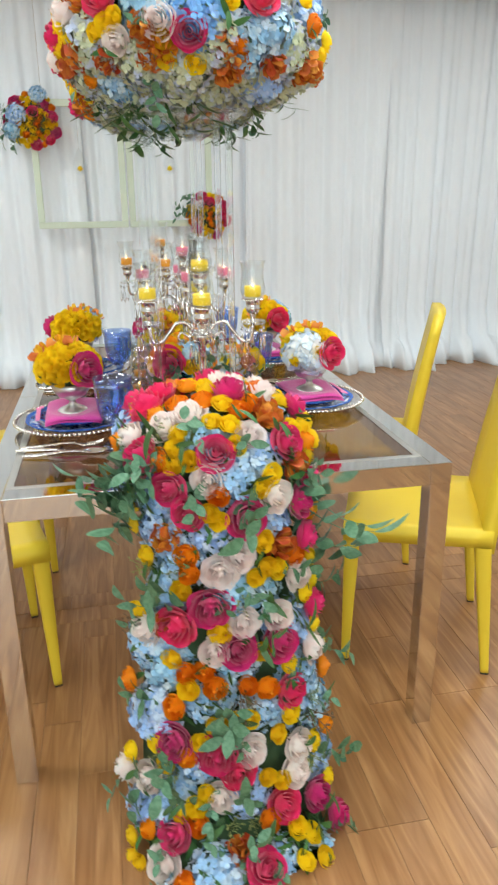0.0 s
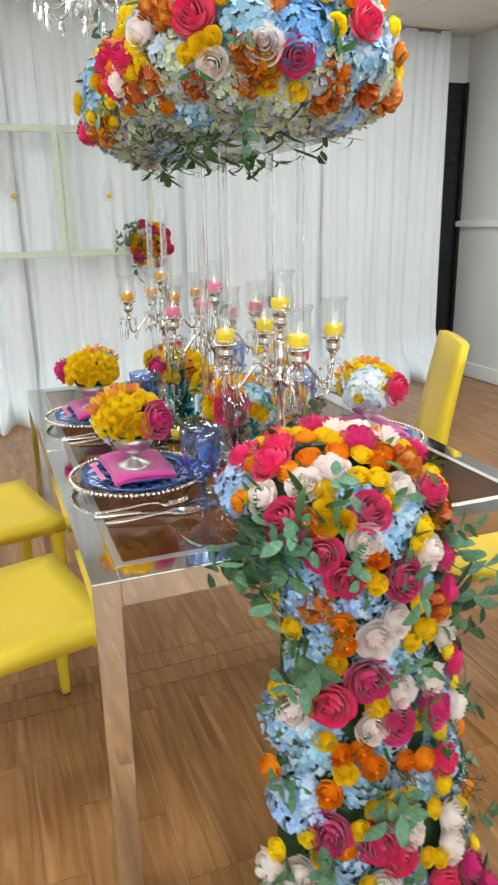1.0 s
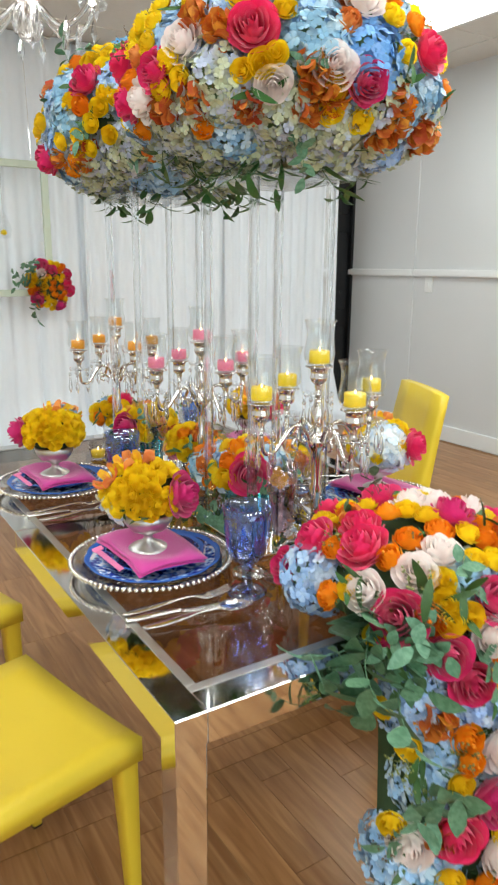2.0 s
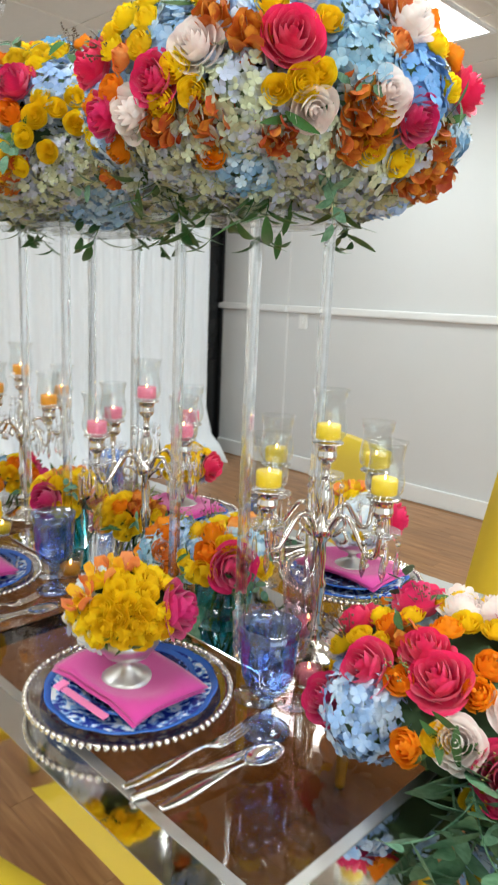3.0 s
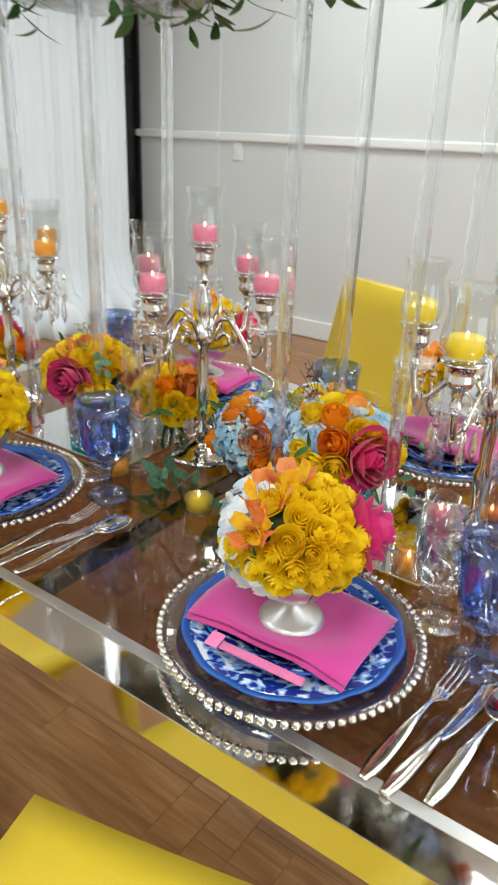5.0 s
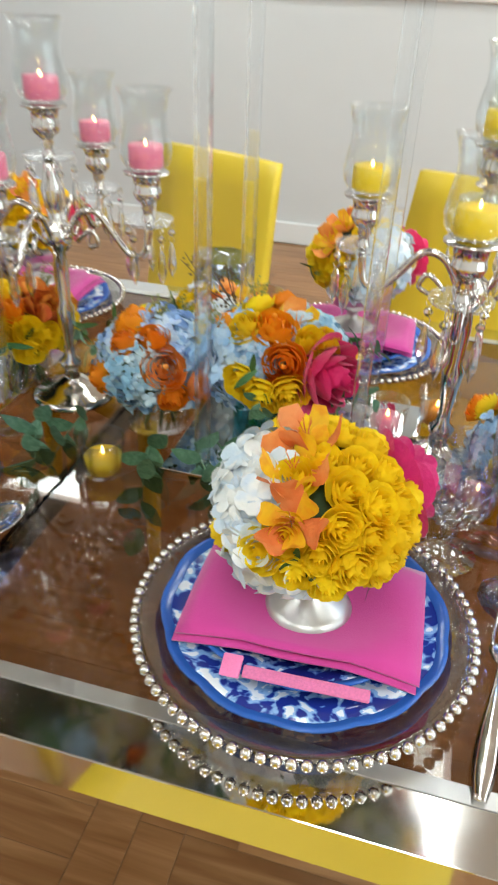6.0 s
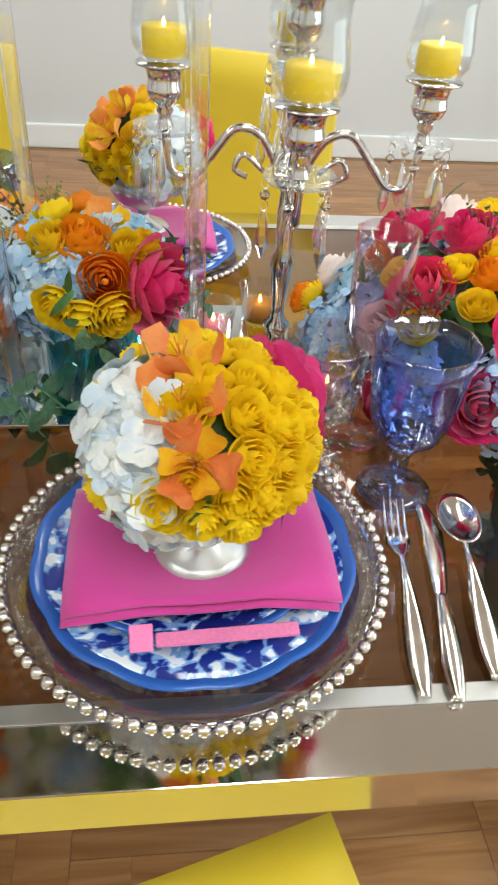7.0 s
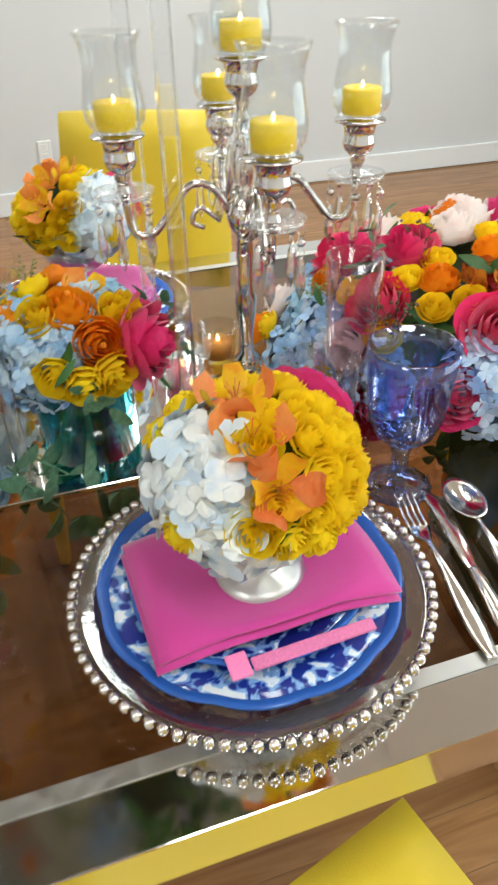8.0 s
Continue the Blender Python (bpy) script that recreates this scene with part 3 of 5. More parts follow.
sw = thing("light_switch", pose(WX - 0.004, 3.43, 1.25), "small white wall switch under the chair rail", "switch")
part("plate", box(-0.008, 0.004, -0.04, 0.04, -0.06, 0.06, 0.003), WHITEP, sw)
part("toggle", box(-0.016, -0.008, -0.01, 0.01, -0.02, 0.02, 0.003), WHITEP, sw)
for oy, oz in ((-0.10, 0.36), (0.42, 0.33)):
    so = thing("wall_socket", pose(WX - 0.004, oy, oz), "white socket plate low on the grey wall", "socket", "wall sockets")
    part("plate", box(-0.008, 0.004, -0.035, 0.035, -0.055, 0.055, 0.003), WHITEP, so)
    part("socket_face", box(-0.012, -0.008, -0.016, 0.016, 0.008, 0.04, 0.003), TRIM, so)
    part("socket_face", box(-0.012, -0.008, -0.016, 0.016, -0.04, -0.008, 0.003), TRIM, so)


# ---- white drape with folds, gathered on the floor ----
def drape(x0, x1, y, seed, label):
    R = random.Random(seed)
    bm = bmesh.new()
    n = int((x1 - x0) / 0.012)
    zs = [2.84, 2.6, 2.2, 1.7, 1.2, 0.8, 0.45, 0.22, 0.12, 0.07, 0.002]
    ph = [R.uniform(0, 6.3) for _ in range(6)]
    rows = []
    for iz, z in enumerate(zs):
        low = 1 - z / 2.84
        row = []
        for i in range(n + 1):
            x = x0 + (x1 - x0) * i / n
            w = 0.018 * math.sin(x * 41 + ph[0] + 0.8 * math.sin(x * 5)) + 0.022 * math.sin(x * 17 + ph[1] + low) + 0.016 * math.sin(x * 73 + ph[2])
            w *= 0.4 + 0.55 * low
            w += 0.05 * low * math.sin(x * 4.1 + ph[3])
            spread = 0.0 if z > 0.3 else (0.3 - z) * 1.05 * (0.7 + 0.3 * math.sin(x * 9 + ph[4]) + 0.25 * math.sin(x * 31 + ph[5]))
            zz = z + (0.03 * (1 + math.sin(x * 27 + ph[2])) * (0.01 < z < 0.13) + 0.014 * (1 + math.sin(x * 63 + iz)) * (0.01 < z < 0.13))
            row.append(bm.verts.new((x + 0.012 * low * math.sin(x * 23 + iz * 0.4), y - w - spread, max(0.002, zz))))
        rows.append(row)
    for a, b in zip(rows, rows[1:]):
        for i in range(n):
            bm.faces.new((a[i], b[i], b[i + 1], a[i + 1]))
    ob = part("drape", bm, DRAPE, None, "", True)
    mod = ob.modifiers.new("thickness", "SOLIDIFY")
    mod.thickness = 0.003
    return tagged(ob, label, "drape", "drapes along the wall")


edges = [-2.85, -1.45, -0.35, 0.95, 2.1, 3.165]
for i in range(5):
    drape(edges[i] - 0.04, edges[i + 1] + 0.04, 4.27 - 0.015 * (i % 2), 30 + i, "white sheer floor-length drape puddled on the floor")
tagged(part("drape_rod", tube([(-2.88, 4.28, 2.835), (3.17, 4.28, 2.835)], 0.012, 10), SILVER, None, "", True), "thin metal rod carrying the white drape", "drape rod")


# ---- mint window frames hung in front of the drape ----
def window_frame(x0, x1, label):
    t = thing("hanging_window_frame", pose((x0 + x1) / 2, 4.10, 1.18), label, "window frame", "mint frames hung on the drape")
    w, h, b = (x1 - x0) / 2, 0.86, 0.045
    part("rail", box(-w, w, -0.016, 0.016, 0, b, 0.004), MINT, t)
    part("rail", box(-w, w, -0.016, 0.016, h - b, h, 0.004), MINT, t)
    part("stile", box(-w, -w + b, -0.015, 0.015, b, h - b, 0.004), MINT, t)
    part("stile", box(w - b, w, -0.015, 0.015, b, h - b, 0.004), MINT, t)
    part("wire", tube([(-w + 0.1, 0, h), (-w + 0.1, 0.05, 1.64)], 0.0015, 4), SILVER, t)
    part("wire", tube([(w - 0.1, 0, h), (w - 0.1, 0.05, 1.64)], 0.0015, 4), SILVER, t)
    return t


window_frame(-0.655, -0.012, "mint green empty window frame hung on the drape")
window_frame(0.0, 0.62, "mint green empty window frame beside its twin")
for hx in (-0.33, 0.31):
    t = thing("hanging_votive", pose(hx, 4.08, 1.60), "small clear teardrop votive hanging in the frame", "hanging votive", "hanging votives")
    part("cord", tube([(0, 0, 0.13), (0, 0, 0.40)], 0.0015, 4), SILVER, t)
    part("glass_drop", lathe([(0.004, 0.13), (0.02, 0.10), (0.045, 0.04), (0.055, 0.0), (0.04, -0.045), (0.0, -0.055)], 14), CLEAR, t, "", True)
    part("bloom", lathe([(0, -0.03), (0.02, -0.02), (0.015, 0.0), (0, 0.008)], 8), YEL, t, "", True)


def wall_posy(x, y, z, seed, rad, label):
    t = thing("wall_posy", pose(x, y, z), label, "flower spray", "posies on the frames")
    R = random.Random(seed)
    bm = lathe([(0, -0.03), (rad * 0.75, -0.02), (rad * 0.6, 0.03), (0, 0.05)], 12, m=Matrix.Rotation(radians(90), 4, "X"))
    part("foam", bm, FOAM, t)

    def surf(u, v):
        r, a = rad * math.sqrt(u), 6.283 * v
        n = Vector((math.cos(a) * r / rad * 0.7, -1, math.sin(a) * r / rad * 0.7)).normalized()
        return Vector((r * math.cos(a), -0.05 + 0.05 * (r / rad) ** 2, r * math.sin(a))), n

    dress(t, surf, [("hot", 5), ("orange", 3), ("yellow", 3), ("hydr", 2), ("blush", 1)], R, [], 46, {}, 0.62)
    for i in range(5):
        a = R.uniform(2.2, 4.4)
        flower("euc", t, Vector((rad * 0.8 * math.cos(a), -0.02, rad * 0.8 * math.sin(a))), (math.cos(a), -0.3, math.sin(a)), R, 0.9)
    return t


wall_posy(0.575, 4.05, 1.255, 41, 0.155, "round spray of pink roses and orange ranunculus on the frame")
wall_posy(-0.62, 4.05, 1.90, 42, 0.17, "round spray of pink roses at the frame's upper corner")

# ---- crystal chandelier ----
ch = thing("chandelier", pose(-0.14, 1.72, 2.08), "lit crystal chandelier with curved glass arms", "chandelier")
part("stem", lathe([(0, 0), (0.03, 0.01), (0.05, 0.05), (0.02, 0.1), (0.035, 0.16), (0.015, 0.25), (0.03, 0.36), (0.01, 0.45), (0.008, 0.76), (0.05, 0.765), (0.05, 0.77)], 16), CRYSTAL, ch, "", True)
for i in range(6):
    a = i * math.pi / 3 + 0.2
    c, s = math.cos(a), math.sin(a)
    P = smooth_path([(0.03 * c, 0.03 * s, 0.12), (0.12 * c, 0.12 * s, 0.04), (0.20 * c, 0.20 * s, 0.08), (0.24 * c, 0.24 * s, 0.15)], 10)
    arm = part("arm", tube(P, 0.008, 8), CRYSTAL, ch, "", True)
    part("bobeche", lathe([(0.0, 0.15), (0.045, 0.155), (0.05, 0.17), (0.0, 0.16)], 14, m=Matrix.Translation((0.24 * c, 0.24 * s, 0))), CRYSTAL, arm, "", True)
    part("lit_bulb", lathe([(0.0, 0.17), (0.012, 0.18), (0.016, 0.21), (0.0, 0.25)], 10, m=Matrix.Translation((0.24 * c, 0.24 * s, 0))), BULB, arm, "", True)
    for k in range(3):
        b = a + (k - 1) * 0.22
        rr = 0.24 if k == 1 else 0.16
        part("crystal_drop", lathe([(0, 0.06), (0.006, 0.045), (0.012, 0.015), (0, -0.02)], 6, m=Matrix.Translation((rr * math.cos(b), rr * math.sin(b), 0.06 if k == 1 else 0.0))), CRYSTAL, ch)

# ---- two steel and bronze-glass tables, end to end ----
TX0, TX1, TZ, FR = -0.5, 0.59, 0.76, 0.054
CX = (TX0 + TX1) / 2


SEAM, LONG = 0.866, 1.732
w = (TX1 - TX0) / 2
t = thing("dining_table", pose(CX, 0, 0), "polished steel extending table with a bronze glass top", "table")
for sx in (-1, 1):
    for y0, y1 in ((0, SEAM - 0.0008), (SEAM + 0.0008, LONG)):
        part("side_rail", box(*sorted((sx * w, sx * (w - FR))), y0, y1, TZ - 0.055, TZ, 0.0012), CHROME, t)
    for y0, y1 in ((0, 0.052), (LONG - 0.052, LONG)):
        part("leg", box(*sorted((sx * (w - 0.0006), sx * (w - 0.052))), y0 + 0.0006, y1 - 0.0006, 0, TZ - 0.052, 0.0012), CHROME, t)
for y0, y1 in ((0, FR), (LONG - FR, LONG)):
    part("end_rail", box(-w + FR, w - FR, y0, y1, TZ - 0.055, TZ, 0.0012), CHROME, t)
for y0, y1 in ((FR + 0.001, SEAM - 0.0012), (SEAM + 0.0012, LONG - FR - 0.001)):
    g = part("glass_top", box(-w + FR + 0.001, w - FR - 0.001, y0, y1, TZ - 0.009, TZ - 0.001, 0.001, 1), BRONZE, t, "bronze tinted glass")
    g.visible_shadow = False
for x0, x1, y0, y1 in ((-w + FR, w - FR, FR, FR + 0.012), (-w + FR, w - FR, LONG - FR - 0.012, LONG - FR), (-w + FR, -w + FR + 0.012, FR + 0.0125, LONG - FR - 0.0125), (w - FR - 0.012, w - FR, FR + 0.0125, LONG - FR - 0.0125)):
    part("glass_ledge", box(x0, x1, y0, y1, TZ - 0.03, TZ - 0.0095), CHROME, t)
for x0, x1, y0, y1 in ((-w + FR, w - FR, FR, FR + 0.017), (-w + FR, w - FR, LONG - FR - 0.017, LONG - FR), (-w + FR, -w + FR + 0.017, FR + 0.0172, LONG - FR - 0.0172), (w - FR - 0.017, w - FR, FR + 0.0172, LONG - FR - 0.0172)):
    part("glass_trim", box(x0, x1, y0, y1, TZ - 0.0008, TZ + 0.0006, 0.0004, 1), PEWTER, t, "pale metal strip round the glass")
part("cross_bar", box(-w + FR + 0.0125, w - FR - 0.0125, SEAM - 0.012, SEAM + 0.012, TZ - 0.03, TZ - 0.0095), BLACKD, t, "dark bar under the seam")


# ---- yellow chairs; the front is +x ----
def chair():
    t = thing("dining_chair", pose(0, 0, 0), "yellow leatherette dining chair with slim tapered legs", "chair", "chairs round the table")
    bm = bmesh.new()
    n = 8
    top, bot = [], []
    for i in range(n + 1):
        r0, r1 = [], []
        for j in range(n + 1):
            u, v = 2 * i / n - 1, 2 * j / n - 1
            x, y = 0.21 * u, (0.225 - 0.012 * (1 - u) / 2) * v
            z = 0.462 - 0.016 * (1 - u * u) * (1 - v * v) + 0.008 * v * v
            r0.append(bm.verts.new((x, y, z)))
            r1.append(bm.verts.new((x, y, 0.418)))
        top.append(r0)
        bot.append(r1)
    for i in range(n):
        for j in range(n):
            bm.faces.new((top[i][j], top[i + 1][j], top[i + 1][j + 1], top[i][j + 1]))
            bm.faces.new((bot[i][j], bot[i][j + 1], bot[i + 1][j + 1], bot[i + 1][j]))
    for i in range(n):
        bm.faces.new((top[i][0], bot[i][0], bot[i + 1][0], top[i + 1][0]))
        bm.faces.new((top[i][n], top[i + 1][n], bot[i + 1][n], bot[i][n]))
        bm.faces.new((top[0][i], top[0][i + 1], bot[0][i + 1], bot[0][i]))
        bm.faces.new((top[n][i], bot[n][i], bot[n][i + 1], top[n][i + 1]))
    sharp = [e for e in bm.edges if len(e.link_faces) == 2 and e.calc_face_angle(0) > 0.9]
    bmesh.ops.bevel(bm, geom=sharp, offset=0.009, segments=3, affect="EDGES")
    part("seat", bm, YLEATHER, t, "", True)
    bm = bmesh.new()
    rows = []
    for i in range(9):
        f = i / 8
        z = 0.40 + 0.565 * f
        x = -0.195 - 0.085 * f ** 1.3
        w = 0.21 - 0.022 * f
        th = 0.026 - 0.006 * f
        rows.append([bm.verts.new((x + sx * th * (1 if abs(v) < 1 else 0.8) - 0.012 * (1 - v * v), w * v, z)) for sx, vs in ((1, (-1, -0.5, 0, 0.5, 1)), (-1, (1, 0.5, 0, -0.5, -1))) for v in vs])
    for a, b in zip(rows, rows[1:]):
        for j in range(10):
            bm.faces.new((a[j], a[(j + 1) % 10], b[(j + 1) % 10], b[j]))
    bm.faces.new(rows[0][::-1])
    bm.faces.new(rows[-1])
    sharp = [e for e in bm.edges if len(e.link_faces) == 2 and e.calc_face_angle(0) > 0.9]
    bmesh.ops.bevel(bm, geom=sharp, offset=0.008, segments=3, affect="EDGES")
    part("backrest", bm, YLEATHER, t, "", True)
    for fx in (1, -1):
        for fy in (1, -1):
            x0, y0 = fx * 0.185, fy * 0.195
            x1, y1 = fx * (0.192 if fx > 0 else 0.225), fy * 0.205
            bm = bmesh.new()
            rings = []
            for f in (0.0, 0.04, 0.5, 1.0):
                h = 0.012 + 0.011 * f
                cx, cy, z = x1 + (x0 - x1) * f, y1 + (y0 - y1) * f, 0.006 + 0.414 * f
                rings.append([bm.verts.new((cx + a * h, cy + b * h, z)) for a, b in ((-1, -0.7), (-0.7, -1), (0.7, -1), (1, -0.7), (1, 0.7), (0.7, 1), (-0.7, 1), (-1, 0.7))])
            for a, b in zip(rings, rings[1:]):
                for j in range(8):
                    bm.faces.new((a[j], a[(j + 1) % 8], b[(j + 1) % 8], b[j]))
            bm.faces.new(rings[0][::-1])
            leg = part("leg", bm, YLEATHER, t, "", True)
            part("foot_cap", box(x1 - 0.011, x1 + 0.011, y1 - 0.011, y1 + 0.011, 0, 0.006), RUBBER, leg)
    return t


first = chair()
first.matrix_basis = pose(-0.66, 0.525, 0, 0, 0, 14.5)
copy_thing(first, pose(-0.71, 1.23, 0, 0, 0, 14))
copy_thing(first, pose(0.708, 0.440, 0, 0, 0, 158))
copy_thing(first, pose(0.757, 1.13, 0, 0, 0, 156))

# ---- place settings; each origin lies at its charger's centre, x towards the table's middle ----
bead = bmesh.new()
bmesh.ops.create_uvsphere(bead, u_segments=10, v_segments=6, radius=0.0055)
BEAD = mesh_of("bead", bead, SILVER)


def charger(m):
    t = thing("charger_plate", m, "silver glass charger with a beaded rim", "charger", "chargers")
    part("dish", lathe([(0, 0.003), (0.095, 0.003), (0.118, 0.010), (0.160, 0.0235), (0.166, 0.025), (0.166, 0.022), (0.118, 0.006), (0.095, 0), (0, 0)], 64), SMOKE, t, "", True)
    for i in range(84):
        a = 2 * math.pi * i / 84
        put_mesh("bead", BEAD, t, Matrix.Translation((0.169 * math.cos(a), 0.169 * math.sin(a), 0.024)))
    return t


def china(m, r, material, name, label, group):
    t = thing(name, m, label, "plate", group)
    lobes = 12

    def wave(a, i):
        return 1 + (0.022 * abs(math.sin(a * lobes / 2)) - 0.01) * (i in (3, 4, 5, 6))

    part("body", lathe([(0, 0.004), (r * 0.62, 0.004), (r * 0.72, 0.008), (r * 0.93, 0.017), (r * 0.93, 0.014), (r * 0.72, 0.004), (r * 0.6, 0), (0, 0)], 72, wave=lambda a, i: wave(a, i)), material, t, "", True)
    part("rim", lathe([(r * 0.925, 0.0168), (r * 0.97, 0.0205), (r, 0.0215), (r * 1.005, 0.019), (r * 0.965, 0.0165), (r * 0.925, 0.0142)], 72, wave=lambda a, i: 1 + 0.022 * abs(math.sin(a * lobes / 2)) - 0.01), BLUERIM, t, "blue glazed edge", True)
    return t


def napkin(m):
    """A flat folded cloth with a turned-under front corner."""
    t = thing("napkin", m, "folded magenta linen napkin laid across the plate", "napkin", "napkins")
    for k, (x0, x1, y0, y1, z) in enumerate(((-0.067, 0.082, -0.112, 0.112, 0.008), (-0.070, 0.078, -0.110, 0.115, 0.0))):
        bm = bmesh.new()
        n = 14
        T, B = [], []
        for i in range(n + 1):
            a, b = [], []
            for j in range(n + 1):
                x, y = x0 + (x1 - x0) * i / n, y0 + (y1 - y0) * j / n
                d = math.hypot(x * 1.3, y)
                z1 = z + 0.012 * min(1.0, (d / 0.1) ** 2) - 0.012 * max(0, d - 0.10) / 0.05 + 0.0012 * math.sin(x * 60 + y * 31 + k)
                e = 0.003 if 0 < i < n and 0 < j < n else 0.0014
                a.append(bm.verts.new((x, y, z1 + e)))
                b.append(bm.verts.new((x, y, z1 - e + 0.0004)))
            T.append(a)
            B.append(b)
        for i in range(n):
            for j in range(n):
                bm.faces.new((T[i][j], T[i + 1][j], T[i + 1][j + 1], T[i][j + 1]))
                bm.faces.new((B[i][j], B[i][j + 1], B[i + 1][j + 1], B[i + 1][j]))
        rim_t = [T[i][0] for i in range(n + 1)] + [T[n][j] for j in range(1, n + 1)] + [T[i][n] for i in range(n - 1, -1, -1)] + [T[0][j] for j in range(n - 1, 0, -1)]
        rim_b = [B[i][0] for i in range(n + 1)] + [B[n][j] for j in range(1, n + 1)] + [B[i][n] for i in range(n - 1, -1, -1)] + [B[0][j] for j in range(n - 1, 0, -1)]
        for i in range(len(rim_t)):
            k2 = (i + 1) % len(rim_t)
            bm.faces.new((rim_t[i], rim_b[i], rim_b[k2], rim_t[k2]))
        part("fold", bm, NAPKIN, t, "", True)
    return t


def place_card(m):
    """A cut-out card: bars that stand for its writing, on a thin joining strip."""
    t = thing("place_card", m, "pink glitter cut-out place card on the plate's edge", "place card", "place cards")
    part("bar", box(-0.001, 0.021, 0.048, 0.066, 0, 0.003, 0.001, 1), CARD, t)
    part("bar", box(0.001, 0.013, -0.066, 0.046, 0, 0.003, 0.001, 1), CARD, t)
    return t


def sweep(keys, widths, thick, n=18):
    """A flat bar along keys: widths across, thickness up."""
    bm = bmesh.new()
    P = smooth_path(keys, n)
    W = [w.x for w in smooth_path([(w, 0, 0) for w in widths], n)]
    rings = []
    for p, w in zip(P, W):
        th = thick
        rings.append([bm.verts.new(p + Vector((0, a * w, b * th))) for a, b in ((-1, 0), (-0.6, 0.8), (0, 1), (0.6, 0.8), (1, 0), (0.6, -0.7), (0, -0.9), (-0.6, -0.7))])
    for a, b in zip(rings, rings[1:]):
        for j in range(8):
            bm.faces.new((a[j], b[j], b[(j + 1) % 8], a[(j + 1) % 8]))
    bm.faces.new(rings[0])
    bm.faces.new(rings[-1][::-1])
    return bm


HANDLE_W = (0.0055, 0.0105, 0.0095, 0.005, 0.0032, 0.0035)
HANDLE = [(0, 0, 0.003), (0.03, 0, 0.004), (0.07, 0, 0.008), (0.11, 0, 0.012), (0.135, 0, 0.012), (0.145, 0, 0.011)]


def fork(m):
    t = thing("fork", m, "polished silver dinner fork beside the charger", "fork", "forks")
    part("handle", sweep(HANDLE, HANDLE_W, 0.0018), SILVER, t, "", True)
    part("neck", sweep([(0.144, 0, 0.011), (0.152, 0, 0.009), (0.163, 0, 0.007), (0.172, 0, 0.008)], (0.0034, 0.008, 0.0125, 0.012), 0.0012, 8), SILVER, t, "", True)
    for i in range(4):
        y = -0.0098 + 0.0065 * i
        part("tine", sweep([(0.170, y, 0.008), (0.19, y, 0.010), (0.205, y, 0.014), (0.216, y, 0.018)], (0.0019, 0.0018, 0.0016, 0.0008), 0.0011, 8), SILVER, t, "", True)
    return t


def knife(m):
    t = thing("knife", m, "polished silver dinner knife beside the fork", "knife", "knives")
    part("handle", sweep([(0, 0, 0.004), (0.03, 0, 0.005), (0.07, 0, 0.006), (0.105, 0, 0.005)], (0.006, 0.0105, 0.009, 0.006), 0.004), SILVER, t, "", True)
    part("blade", sweep([(0.104, 0, 0.005), (0.13, -0.002, 0.003), (0.19, -0.003, 0.003), (0.225, 0.003, 0.003), (0.236, 0.007, 0.003)], (0.006, 0.009, 0.011, 0.007, 0.001), 0.0012), SILVER, t, "", True)
    return t


def spoon(m):
    t = thing("spoon", m, "polished silver spoon beside the knife", "spoon", "spoons")
    part("handle", sweep(HANDLE, HANDLE_W, 0.0018), SILVER, t, "", True)
    bm = bmesh.new()
    rings = []
    for i in range(7):
        f = i / 6
        rings.append([(0.176 + 0.034 * f * math.cos(a) * (1.06 if math.cos(a) > 0 else 1.0), 0.0215 * f * math.sin(a), 0.005 + 0.010 * f * f) for a in (2 * math.pi * j / 20 for j in range(20))])
    V = [[bm.verts.new(p) for p in r] for r in rings[1:]]
    c = bm.verts.new((0.176, 0, 0.005))
    for j in range(20):
        bm.faces.new((c, V[0][j], V[0][(j + 1) % 20]))
    for a, b in zip(V, V[1:]):
        for j in range(20):
            bm.faces.new((a[j], b[j], b[(j + 1) % 20], a[(j + 1) % 20]))
    ob = part("bowl", bm, SILVER, t, "", True)
    ob.modifiers.new("thickness", "SOLIDIFY").thickness = 0.0014
    return t


def goblet(m):
    t = thing("blue_goblet", m, "iridescent blue pressed-glass water goblet with a scalloped rim", "goblet", "blue goblets")
    wave = lambda a, i: 1 + 0.035 * abs(math.cos(5 * a)) * (4 <= i <= 11)
    part("bowl", lathe([(0.011, 0.056), (0.020, 0.060), (0.034, 0.072), (0.042, 0.092), (0.0445, 0.118), (0.046, 0.145), (0.049, 0.167), (0.0465, 0.167), (0.0435, 0.145), (0.042, 0.118), (0.039, 0.094), (0.030, 0.077), (0.014, 0.068), (0, 0.066)], 40, wave=wave), BLUEGL, t, "", True)
    part("stem", lathe([(0.013, 0.014), (0.010, 0.03), (0.0095, 0.042), (0.013, 0.052), (0.013, 0.0558), (0, 0.0559)], 20), BLUEGL, t, "", True)
    part("foot", lathe([(0, 0), (0.038, 0.0), (0.040, 0.003), (0.028, 0.008), (0.014, 0.0138), (0, 0.0139)], 40, wave=lambda a, i: 1 + 0.04 * abs(math.cos(6 * a)) * (1 <= i <= 3)), BLUEGL, t, "", True)
    return t


